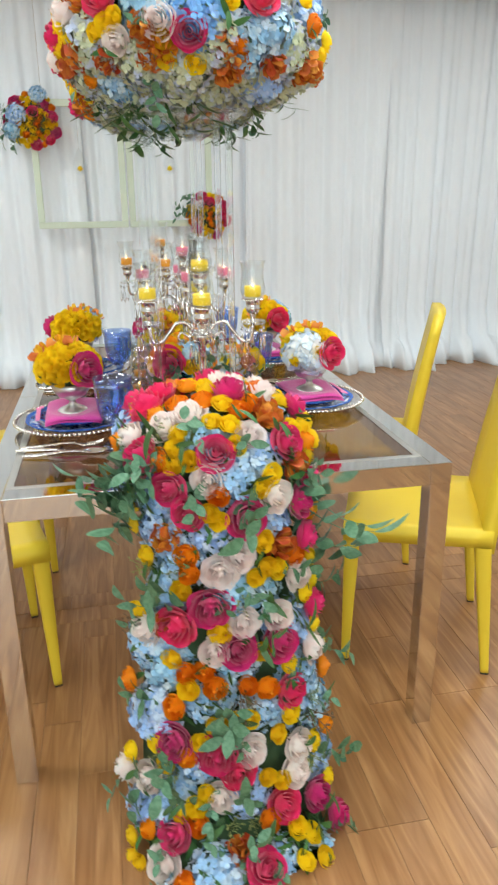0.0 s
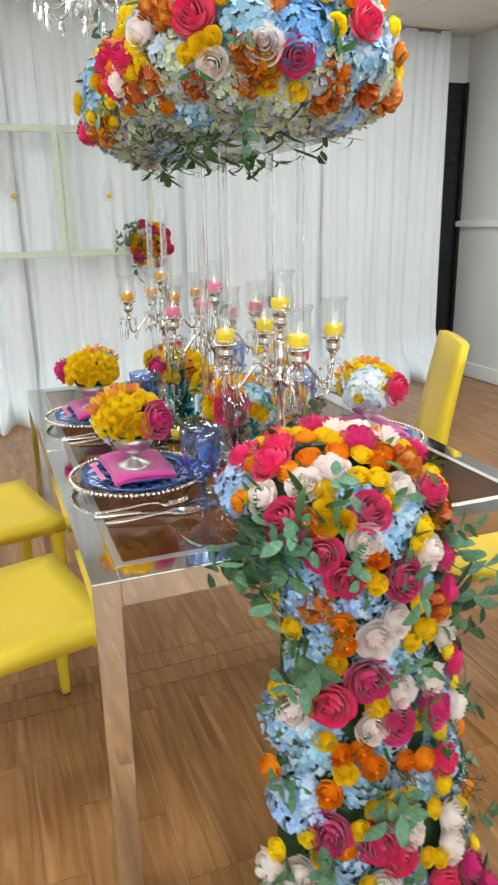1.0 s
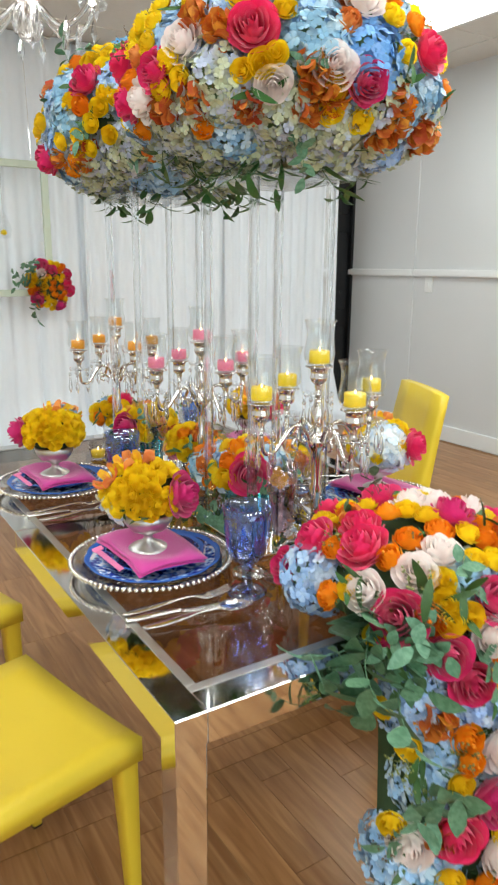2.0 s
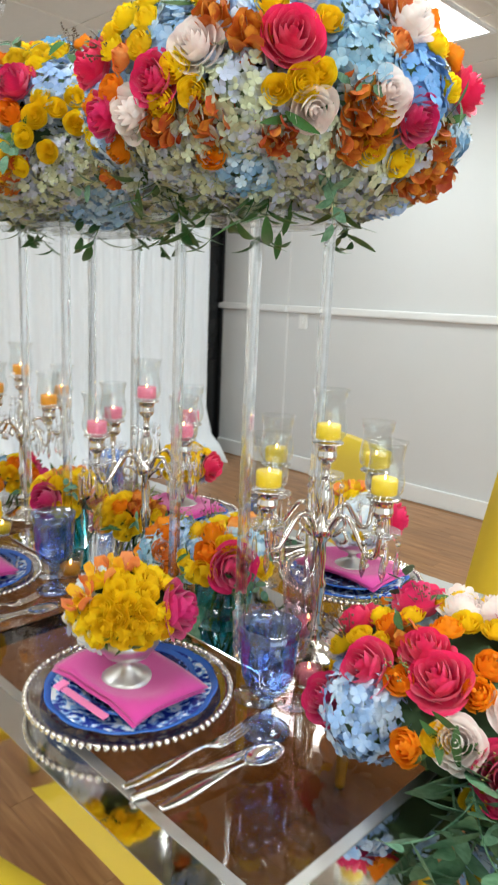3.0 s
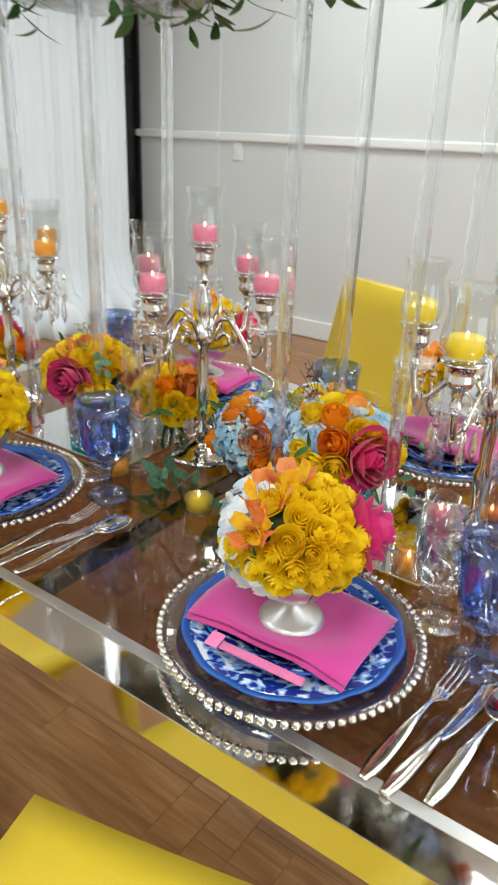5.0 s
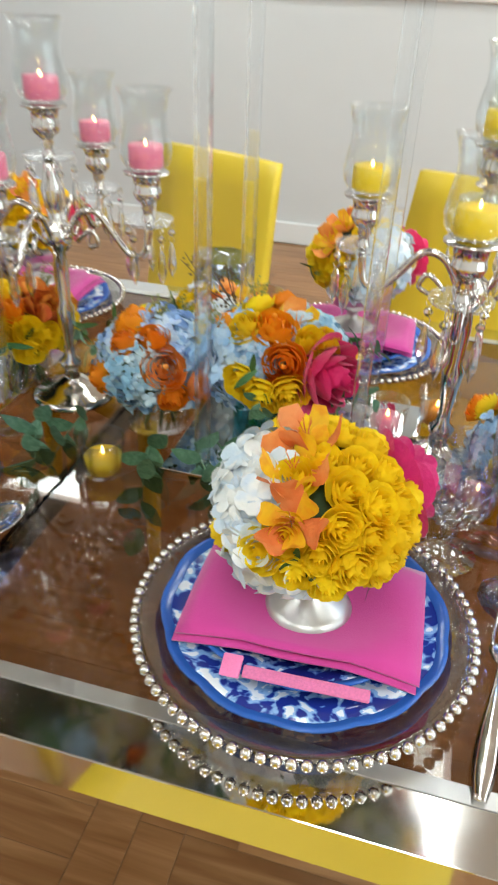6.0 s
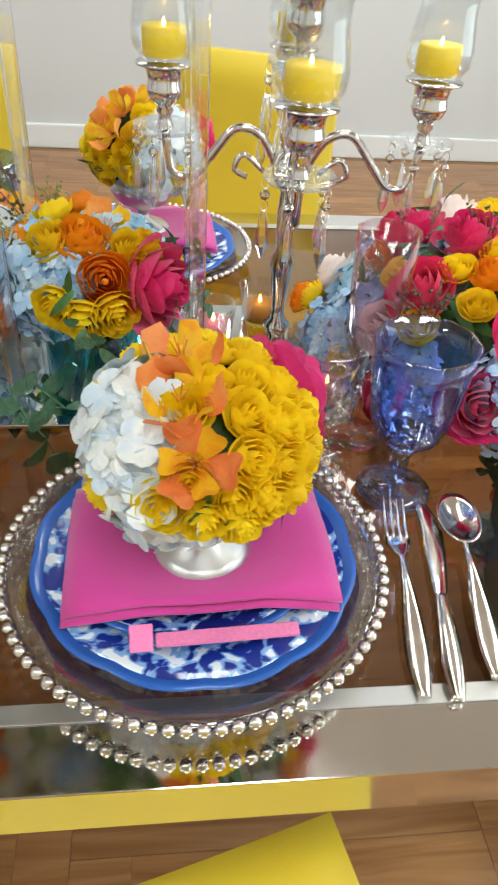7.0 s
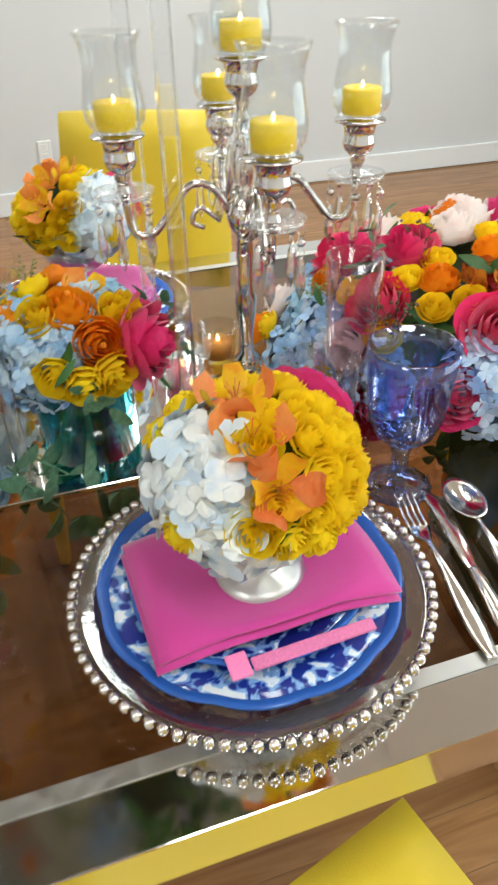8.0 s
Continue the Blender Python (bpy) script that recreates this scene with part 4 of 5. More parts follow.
def tumbler(m):
    t = thing("crystal_glass", m, "cut crystal wine glass on a faceted foot", "wine glass", "crystal glasses")
    # the lower bowl is cut in rows of diamonds
    wave = lambda a, i: 1 + 0.05 * math.cos(12 * a + math.pi * (i % 2)) * (1 <= i <= 7)
    part("bowl", lathe([(0.010, 0.050), (0.022, 0.055), (0.031, 0.063), (0.036, 0.072), (0.0385, 0.082), (0.040, 0.092), (0.0405, 0.102), (0.041, 0.110), (0.0415, 0.116), (0.0435, 0.152), (0.0413, 0.152), (0.039, 0.118), (0.037, 0.092), (0.030, 0.072), (0.012, 0.064), (0, 0.063)], 48, wave=wave), CUT, t)
    part("stem", lathe([(0.009, 0.008), (0.0075, 0.02), (0.011, 0.035), (0.0085, 0.0498), (0, 0.0499)], 8), CUT, t)
    part("foot", lathe([(0, 0), (0.036, 0), (0.036, 0.003), (0.009, 0.0078), (0, 0.0079)], 32, wave=lambda a, i: 1 + 0.03 * abs(math.cos(8 * a)) * (1 <= i <= 2)), CUT, t, "", True)
    return t


def flute(m, material=None):
    t = thing("champagne_flute", m, "tall ribbed glass champagne flute", "flute", "flutes")
    mt = material or PINKGL
    wave = lambda a, i: 1 + 0.05 * abs(math.cos(6 * a)) * (1 <= i <= 4)
    part("bowl", lathe([(0.006, 0.066), (0.016, 0.078), (0.024, 0.11), (0.028, 0.16), (0.0305, 0.215), (0.0288, 0.215), (0.0262, 0.16), (0.021, 0.112), (0.010, 0.088), (0, 0.084)], 36, wave=wave), mt, t, "", True)
    part("stem", lathe([(0.007, 0.007), (0.005, 0.02), (0.0075, 0.04), (0.005, 0.05), (0.006, 0.0658), (0, 0.0659)], 10), mt, t, "", True)
    part("foot", lathe([(0, 0), (0.033, 0), (0.033, 0.002), (0.007, 0.0068), (0, 0.0069)], 28), mt, t, "", True)
    return t


def compote(m, seed, hyd, hot, amb):
    """A pewter cup with a ball of blooms; the three angles say which side each kind faces."""
    t = thing("flower_compote", m, "small pewter footed cup filled with yellow spray roses and hydrangea", "flower arrangement", "flower cups on the plates")
    cup = part("cup", lathe([(0, 0.0), (0.044, 0.0), (0.0455, 0.003), (0.036, 0.010), (0.013, 0.021), (0.0085, 0.030), (0.013, 0.036), (0.038, 0.048), (0.051, 0.066), (0.056, 0.086), (0.0535, 0.086), (0.048, 0.068), (0.0, 0.05)], 40), PEWTER, t, "", True)
    C = Vector((-0.003, 0.004, 0.125))
    R = random.Random(seed)
    core = bmesh.new()
    bmesh.ops.create_icosphere(core, subdivisions=3, radius=0.07, matrix=Matrix.Translation(C) @ Matrix.Diagonal((1, 1, 0.8, 1)))
    part("foam", core, FOAM, t, "", True)

    def at(az, el, r=0.085):
        d = Vector((math.cos(radians(az)) * math.cos(radians(el)), math.sin(radians(az)) * math.cos(radians(el)), math.sin(radians(el))))
        return C + Vector((d.x, d.y, d.z * 0.76)) * r, d

    taken = []
    for az, el in ((hyd, 10), (hyd + 30, -20), (hyd - 22, 36), (hyd - 38, -10), (hyd + 8, 26)):
        p, d = at(az, el, 0.051)
        taken.append((C + d * 0.085, 0.03))
        flower("white" if hyd % 2 else "hydr", t, p, d, R, 0.76, 0.1)
    for az, el, k in ((hot, 6, 0.98),):
        p, d = at(az, el, 0.090)
        taken.append((C + d * 0.085, 0.032))
        flower("hot", t, p, d, R, k, 0.1)
    for az, el in ((amb, 36), (amb - 15, 64), (amb - 100, 82)):
        p, d = at(az, el, 0.104)
        taken.append((C + d * 0.085, 0.018))
        flower("amber", t, p, d, R, 0.98, 0.1)
    for i in range(60):
        z = 0.98 - 1.36 * (i + 0.5) / 60
        a = i * 2.39996 + seed
        d = Vector((math.cos(a) * math.sqrt(max(0, 1 - z * z)), math.sin(a) * math.sqrt(max(0, 1 - z * z)), z))
        p = C + Vector((d.x, d.y, d.z * 0.76)) * 0.085
        if any((p - q).length < s + 0.004 for q, s in taken):
            continue
        flower("yellow", t, p, d, R, 0.82, 0.15)
    for k in range(3):
        p, d = at(R.uniform(0, 360), -15, 0.06)
        flower("leaf", t, p, d, R, 0.35, 0.3)
    return t


ZT = TZ + 0.0012
SETTINGS = [(-0.303, 0.508, 0), (-0.303, 1.150, 0), (0.385, 0.565, 180), (0.385, 1.20, 180)]
BALLS = [(121, 306, 176), (50, 165, 20), (233, 297, 140), (30, 290, 220)]
for i, ((sx, sy, rz), ball) in enumerate(zip(SETTINGS, BALLS)):
    M = pose(sx, sy, ZT, 0, 0, rz)
    charger(M)
    china(M @ pose(0.004, 0, 0.0085), 0.143, CHINA, "dinner_plate", "scalloped white dinner plate printed with blue leaves", "dinner plates")
    china(M @ pose(0.004, 0.004, 0.0175), 0.110, CHINAD, "salad_plate", "scalloped dark blue leaf-patterned salad plate", "salad plates")
    napkin(M @ pose(-0.011, -0.004, 0.0345, 0, 0, 1.5))
    place_card(M @ pose(-0.109, -0.012, 0.041, 0, -12, 3))
    c = compote(M @ pose(-0.008, -0.004, 0.0425, 0, 0, 0), 60 + i, ball[0] - rz, ball[1] - rz, ball[2] - rz)
    if i == 1:
        c["label"] = "small pewter footed cup of yellow roses and amber lilies"
    fork(M @ pose(-0.140, -0.177, 0, 0, 0, -7))
    knife(M @ pose(-0.145, -0.203, 0, 0, 0, -9.5))
    spoon(M @ pose(-0.127, -0.243, 0, 0, 0, -7.5))
    goblet(M @ pose(*((0.131, -0.170, 0) if i == 1 else (0.106, -0.214, 0))) @ Matrix.Diagonal((0.97, 0.97, 1.10, 1)))
    tumbler(M @ pose(*((0.175, -0.085, 0) if i == 1 else (0.163, -0.135, 0))))
    if i in (0, 1):
        flute(M @ pose(*((0.248, -0.142, 0) if i == 1 else (0.203, -0.190, 0))) @ Matrix.Diagonal((1, 1, 1.15, 1)), CLEAR if i == 1 else None)


# ---- candelabra ----
def prism_mesh():
    """A wire ring, a cut bead, a second ring and a long pointed drop."""
    bm = bmesh.new()
    for z in (-0.004, -0.029):
        tube([(0.0045 * math.cos(a), 0.0006, z + 0.0062 * math.sin(a)) for a in (2 * math.pi * j / 10 for j in range(11))], 0.0006, 4, bm, False)
    for f in bm.faces:
        f.material_index = 1
    lathe([(0, -0.011), (0.0045, -0.0135), (0.0065, -0.0175), (0.0045, -0.0215), (0, -0.024)], 8, bm)
    lathe([(0, -0.034), (0.003, -0.037), (0.0052, -0.044), (0.0078, -0.070), (0.0068, -0.076), (0, -0.093)], 6, bm)
    return mesh_of("prism", bm, (CRYSTAL, SILVER), False)


PRISM = prism_mesh()
HURR = [(0.016, 0.0), (0.030, 0.004), (0.0385, 0.016), (0.041, 0.032), (0.038, 0.052), (0.0345, 0.072), (0.0352, 0.090), (0.039, 0.105), (0.043, 0.114), (0.0413, 0.114), (0.0373, 0.105), (0.0337, 0.090), (0.033, 0.072), (0.0365, 0.052), (0.0392, 0.032), (0.037, 0.017), (0.029, 0.0055), (0.0, 0.003)]


def candle_arm(parent, m, wax):
    m = m @ Matrix.Diagonal((0.82, 0.82, 0.84, 1))
    b = part("drip_pan", lathe([(0, 0), (0.012, 0.0), (0.038, 0.001), (0.041, 0.004), (0.041, 0.009), (0.037, 0.010), (0.012, 0.005), (0, 0.005)], 32, m=m), CUT, parent, "clear glass dish", True)
    for k in range(5):
        a = k * 2 * math.pi / 5 + 0.3
        put_mesh("prism", PRISM, b, m @ Matrix.Translation((0.0375 * math.cos(a), 0.0375 * math.sin(a), 0.001)) @ Matrix.Rotation(a, 4, "Z"))
    part("socket", lathe([(0.011, 0.0055), (0.009, 0.010), (0.0075, 0.018), (0.011, 0.024), (0.009, 0.028), (0.012, 0.032), (0.019, 0.038), (0.0225, 0.046), (0.0228, 0.050), (0.0215, 0.052), (0.0215, 0.055), (0.0205, 0.057), (0.0225, 0.070), (0.030, 0.074), (0.0355, 0.0755), (0.0355, 0.078), (0, 0.078)], 28, m=m), SILVER, b, "", True)
    part("glass_shade", lathe(HURR, 36, m=m @ Matrix.Translation((0, 0, 0.0785))), CLEAR, b, "clear flared glass", True).visible_shadow = False
    c = part("candle", lathe([(0, 0.084), (0.025, 0.084), (0.0268, 0.087), (0.0268, 0.114), (0.0252, 0.117), (0.012, 0.115), (0, 0.1135)], 28, m=m), wax, b, "", True)
    part("flame", lathe([(0, 0.114), (0.0025, 0.117), (0.0022, 0.120), (0, 0.125)], 8, m=m), FLAME, c, "", True)


def candelabra(x, y, wax, word, spin):
    t = thing("candelabra", pose(x, y, ZT + 0.0065, 0, 0, spin), f"silver five-light candelabra with crystal drops and {word} candles", "candelabra", "candelabras")
    part("base", lathe([(0, 0), (0.062, 0.0), (0.064, 0.004), (0.056, 0.010), (0.040, 0.014), (0.030, 0.022), (0.014, 0.032), (0, 0.033)], 36), SILVER, t, "", True)
    part("stem", lathe([(0.013, 0.030), (0.010, 0.045), (0.016, 0.052), (0.017, 0.060), (0.009, 0.068), (0.008, 0.085), (0.012, 0.12), (0.014, 0.145), (0.009, 0.155), (0.011, 0.20), (0.009, 0.225), (0.018, 0.236), (0.022, 0.25), (0.018, 0.264), (0.009, 0.272), (0.012, 0.29), (0.016, 0.315), (0.009, 0.335), (0.007, 0.352), (0, 0.352)], 24), SILVER, t, "", True)
    candle_arm(t, Matrix.Translation((0, 0, 0.350)), wax)
    for i in range(4):
        a = i * math.pi / 2
        c, s = math.cos(a), math.sin(a)
        P = smooth_path([(0.015 * c, 0.015 * s, 0.25), (0.035 * c, 0.035 * s, 0.282), (0.062 * c, 0.062 * s, 0.288), (0.085 * c, 0.085 * s, 0.262), (0.108 * c, 0.108 * s, 0.236), (0.130 * c, 0.130 * s, 0.240), (0.137 * c, 0.137 * s, 0.282)], 20)
        arm = part("arm", tube(P, 0.0048, 8), SILVER, t, "", True)
        cu = smooth_path([(0.03 * c, 0.03 * s, 0.245), (0.052 * c, 0.052 * s, 0.262), (0.062 * c, 0.062 * s, 0.246), (0.048 * c, 0.048 * s, 0.238)], 10)
        part("scroll", tube(cu, 0.0034, 6), SILVER, arm, "", True)
        candle_arm(t, Matrix.Translation((0.137 * c, 0.137 * s, 0.281)), wax)
    return t


candelabra(0.045, 0.395, WAXY, "yellow", -6)
candelabra(0.060, 0.952, WAXP, "pink", 0)
candelabra(0.025, 1.495, WAXO, "orange", 4)


# ---- mirror tiles, vases and votives down the middle ----
def mirror_tile(x, y, sx, sy, rz=0):
    t = thing("mirror_tile", pose(x, y, ZT, 0, 0, rz), "frameless square mirror lying on the glass top", "mirror", "mirror tiles")
    part("plate", box(-sx, sx, -sy, sy, 0, 0.005, 0.0008, 1), MIRROR, t)


mirror_tile(0.06, 0.585, 0.145, 0.165)
mirror_tile(0.055, 1.20, 0.145, 0.165)
ZM = ZT + 0.0062


def vase_posy(x, y, z, r, h, glass, mix, seed, dome, label, extra=()):
    t = thing("vase_of_flowers", pose(x, y, z), label, "flower arrangement", "vases down the table")
    part("vase", lathe([(0, 0), (r, 0), (r, h), (r - 0.003, h), (r - 0.003, 0.008), (0, 0.008)], 36), glass, t, "", True)
    R = random.Random(seed)
    for k in range(7):
        a = k * 0.9
        part("stem", tube([(0.6 * r * math.cos(a), 0.6 * r * math.sin(a), 0.0085), (0.3 * r * math.cos(a + 2), 0.3 * r * math.sin(a + 2), h)], 0.003, 5), LEAF, t)
    C = Vector((0, 0, h + 0.015))
    core = bmesh.new()
    bmesh.ops.create_icosphere(core, subdivisions=2, radius=1, matrix=Matrix.Translation(C) @ Matrix.Diagonal((dome * 0.72, dome * 0.72, dome * 0.5, 1)))
    part("foliage_core", core, FOAM, t, "", True)
    taken = []

    def put(kind, az, el, k=1.0):
        d = Vector((math.cos(radians(az)) * math.cos(radians(el)), math.sin(radians(az)) * math.cos(radians(el)), math.sin(radians(el))))
        p = C + Vector((d.x * dome, d.y * dome, d.z * dome * 0.75))
        taken.append((p, SIZE[kind] * k))
        flower(kind, t, p - d * SIZE[kind] * (0.8 if kind == "hydr" else 0.1), d, R, k, 0.12)

    for e in extra:
        put(*e)

    def surf(u, v):
        el, a = math.asin(-0.25 + 1.25 * u), 6.283 * v
        d = Vector((math.cos(a) * math.cos(el), math.sin(a) * math.cos(el), math.sin(el)))
        return C + Vector((d.x * dome, d.y * dome, d.z * dome * 0.75)), d

    dress(t, surf, mix, R, taken, 30, {"hydr": -0.05, "pale": -0.05, "white": -0.045}, 0.55, 1200)
    for k in range(7):
        p, d = surf(R.random() * 0.5, R.random())
        flower(R.choice(("euc", "leaf", "leaf")), t, C + (p - C) * 0.72, d, R, 0.45, 0.3)
    for k in range(3):
        p, d = surf(0.6 + 0.4 * R.random(), R.random())
        flower("twig" if k == 0 else "seed", t, p, d, R, 0.55, 0.3)
    return t


vase_posy(0.01, 0.615, ZM, 0.060, 0.125, TEALGL, [("hydr", 3), ("yellow", 1), ("orange", 1)], 71, 0.092, "teal glass cylinder of blue hydrangea, orange ranunculus and a pink rose",
          (("hot", -122, 8, 1.15), ("yellow", -160, -4, 1.3), ("yellow", 178, -10, 1.15), ("yellow", 160, 2, 1.1), ("orange", -165, 27, 1.1), ("hydr", 168, 26, 0.8), ("hydr", -172, 55, 0.75), ("yellow", -132, 46, 0.95), ("yellow", -112, 40, 0.9), ("orange", 175, 66, 1.1), ("amber", -120, 72, 1.1), ("hydr", -92, 40, 0.7), ("hydr", 140, 15, 0.8)))
vase_posy(0.035, 0.80, ZT, 0.045, 0.085, CLEAR, [("hydr", 3), ("gold", 1), ("orange", 2), ("yellow", 1)], 72, 0.085, "low clear vase of pale blue hydrangea and golden ranunculus",
          (("hydr", 165, 8, 0.85), ("gold", -150, 25, 1.2), ("orange", -140, -18, 1.0), ("hydr", -110, 35, 0.8)))
vase_posy(0.085, 1.05, ZT, 0.045, 0.085, CLEAR, [("yellow", 4), ("orange", 2), ("rust", 2), ("gold", 1)], 73, 0.08, "low clear vase of yellow spray roses and rust lilies",
          (("yellow", -160, 20), ("yellow", -175, 5), ("rust", -100, 40)))
vase_posy(0.0, 1.20, ZM, 0.05, 0.12, TEALGL, [("yellow", 3), ("amber", 3), ("hydr", 1), ("gold", 1)], 74, 0.09, "teal glass cylinder of yellow roses, amber lilies and a pink rose",
          (("hot", -165, 6, 1.1), ("yellow", -120, 15), ("yellow", -100, 30), ("amber", -80, 35)))
vase_posy(0.05, 1.60, ZT, 0.045, 0.085, CLEAR, [("yellow", 2), ("orange", 2), ("hot", 1), ("hydr", 2)], 75, 0.08, "low clear vase of mixed bright flowers near the table's end")
vase_posy(0.21, 0.76, ZT, 0.045, 0.08, CLEAR, [("yellow", 2), ("gold", 2), ("white", 1), ("amber", 2)], 76, 0.075, "low clear vase of golden blooms beside the stand")


def votive(x, y, wax, word, z=ZT):
    t = thing("votive_candle", pose(x, y, z), f"clear glass votive cup with a lit {word} candle", "votive", "votives")
    part("cup", lathe([(0, 0), (0.024, 0), (0.031, 0.055), (0.0295, 0.055), (0.0228, 0.005), (0, 0.005)], 24), CLEAR, t, "", True).visible_shadow = False
    c = part("wax", lathe([(0, 0.0055), (0.0215, 0.0055), (0.0245, 0.028), (0, 0.027)], 20), wax, t, "", True)
    part("flame", lathe([(0, 0.028), (0.003, 0.032), (0, 0.042)], 8), FLAME, c, "", True)


for x, y, w, n in ((-0.111, 0.82, WAXY, "yellow"), (-0.06, 0.452, WAXO, "orange"), (-0.037, 0.340, WAXP, "pink"), (0.17, 0.40, WAXO, "orange"), (0.115, 0.47, WAXP, "pink"), (-0.10, 1.03, WAXO, "orange"), (-0.09, 1.40, WAXY, "yellow"), (0.16, 1.33, WAXP, "pink")):
    votive(x, y, w, n)

# loose greenery trailing over the glass
for k, (x, y, az) in enumerate(((-0.04, 0.78, 190), (-0.03, 0.72, 215), (-0.02, 0.69, 230), (0.0, 0.90, 170), (-0.03, 0.96, 200))):
    R = random.Random(90 + k)
    t = thing("eucalyptus_sprig", pose(x, y, ZM + 0.012, 0, 86, az), "loose silvery green eucalyptus sprig lying on the table", "leaf sprig", "loose sprigs")
    put_mesh("leaves", FLOWERS["euc"][k % 3], t, Matrix.Scale(0.125, 4))


# ---- flower canopies on acrylic columns ----
def canopy(x, y, seed, heroes, label):
    t = thing("tall_flower_centrepiece", pose(x, y, ZM), label, "flower arrangement", "tall centrepieces")
    for sx in (-0.1, 0.1):
        for sy in (-0.1, 0.1):
            part("column", box(sx - 0.0085, sx + 0.0085, sy - 0.0085, sy + 0.0085, 0, 0.80, 0.0012, 1), ACRYL, t, "clear acrylic").visible_shadow = False
    part("tray", box(-0.14, 0.14, -0.14, 0.14, 0.80, 0.812, 0.001, 1), ACRYL, t)
    C = Vector((0.025, -0.01, 1.735 - ZM))
    A = Vector((0.345, 0.345, 0.25))
    R = random.Random(seed)
    core = bmesh.new()
    bmesh.ops.create_icosphere(core, subdivisions=4, radius=1)
    for v in core.verts:
        k = 0.80 + 0.05 * noise.noise(v.co * 4)
        if v.co.z < -0.45:
            v.co.z = -0.45 - (v.co.z + 0.45) * 0.1
        v.co = C + Vector((v.co.x * A.x, v.co.y * A.y, v.co.z * A.z)) * k
    part("foliage_core", core, FOAM, t, "", True)

    def at(az, el):
        d = Vector((math.cos(radians(az)) * math.cos(radians(el)), math.sin(radians(az)) * math.cos(radians(el)), math.sin(radians(el))))
        n = Vector((d.x / A.x, d.y / A.y, d.z / A.z)).normalized()
        return C + Vector((d.x * A.x, d.y * A.y, d.z * A.z * (0.72 if d.z < 0 else 1.0))), n

    taken = []
    for kind, spots in heroes.items():
        for az, el in spots:
            p, n = at(az, el)
            taken.append((p, SIZE[kind] * (0.75 if kind in ("hydr", "pale", "vivid", "white") else 1.0)))
            flower(kind, t, p - n * (0.052 if kind in ("hydr", "pale", "vivid") else -0.004), n, R, 1.1 if kind in ("hydr", "pale", "vivid") else 1.0, 0.12)

    def belt(lo, hi):
        return lambda u, v: at(360 * v, math.degrees(math.asin(math.sin(radians(lo)) + (math.sin(radians(hi)) - math.sin(radians(lo))) * u)))

    sunk = {"hydr": -0.052, "pale": -0.052, "vivid": -0.052, "white": -0.052}
    dress(t, belt(-58, -14), [("pale", 6), ("hydr", 1)], R, taken, 60, sunk, 0.58)
    dress(t, belt(-18, 75), [("hydr", 6), ("pale", 1), ("vivid", 1)], R, taken, 34, sunk, 0.66)
    dress(t, belt(-22, 75), [("hot", 5), ("blush", 4), ("orange", 3), ("yellow", 6), ("rust", 3), ("gold", 2)], R, taken, 64, {}, 0.78)
    dress(t, belt(-35, 75), [("yellow", 5), ("orange", 1)], R, taken, 26, {}, 0.66)
    for k in range(36):
        p, n = at(R.uniform(0, 360), R.uniform(-35, 60))
        flower(R.choice(("leaf", "euc", "leaf")), t, C + (p - C) * 0.88, n, R, R.uniform(0.45, 0.72), 0.4)
    for k in range(16):
        p, n = at(R.uniform(0, 360), R.uniform(-20, 50))
        flower("seed" if k % 4 else "twig", t, C + (p - C) * 0.92, n, R, 0.55, 0.4)
    for k in range(13):
        p, n = at(R.uniform(0, 360), R.uniform(-62, -38))
        flower("leaf", t, C + (p - C) * 0.9, (n.x * 0.15, n.y * 0.15, -1), R, R.uniform(0.7, 1.1), 0.2)
    for k in range(14):
        p, n = at(R.uniform(0, 360), R.uniform(-32, -14))
        flower("rust" if k % 4 else "orange", t, p, (n.x, n.y, n.z * 0.4), R, 0.9, 0.3)
    return t


FIRST = {
    "hot": [(-133, 11), (-98, -10), (-167, 0), (-115, 56), (173, -10), (-70, 10)],
    "blush": [(-156, 9), (-127, -13), (-109, -3), (-130, 31), (-97, 26), (-176, -12)],
    "yellow": [(-136, -6), (-130, -3), (-126, 1), (-161, 3), (-108, -14), (-96, -28), (-165, -10), (-156, -7), (173, 27), (160, -17)],
    "orange": [(177, -1), (-102, 52), (-75, 21), (-82, 33), (170, 43), (167, -5)],
    "rust": [(-153, 18), (-143, 12), (-168, -19), (-153, -16), (-81, -34), (-135, -23), (-115, -7), (-99, 33), (-34, -23), (-60, -26)],
    "hydr": [(-148, 31), (-165, 17), (-114, 10), (-117, 30), (162, -12), (-75, -20)],
    "vivid": [(-95, 4)],
    "pale": [(-148, -12), (-160, -28), (-116, -34), (-140, -17), (-125, -28), (-174, -26), (-100, -36), (156, -34)],
}
canopy(0.045, 0.60, 101, FIRST, "dome of roses, hydrangea and ranunculus on clear acrylic columns")
canopy(0.045, 1.215, 102, {"hot": [(-150, 22), (170, -22)], "orange": [(-150, 8)], "yellow": [(-148, -20), (-156, -24)], "hydr": [(-135, 25), (-165, 5), (-170, 28)], "pale": [(-160, -30), (-135, -30)]}, "second flower dome on acrylic columns behind the first")

# ---- flower runner falling over the table's end to the floor ----
RUN = [(0.36, 0.80), (0.26, 0.91), (0.10, 0.965), (-0.06, 0.945), (-0.15, 0.85), (-0.18, 0.66), (-0.215, 0.45), (-0.26, 0.24), (-0.31, 0.09), (-0.40, 0.03)]


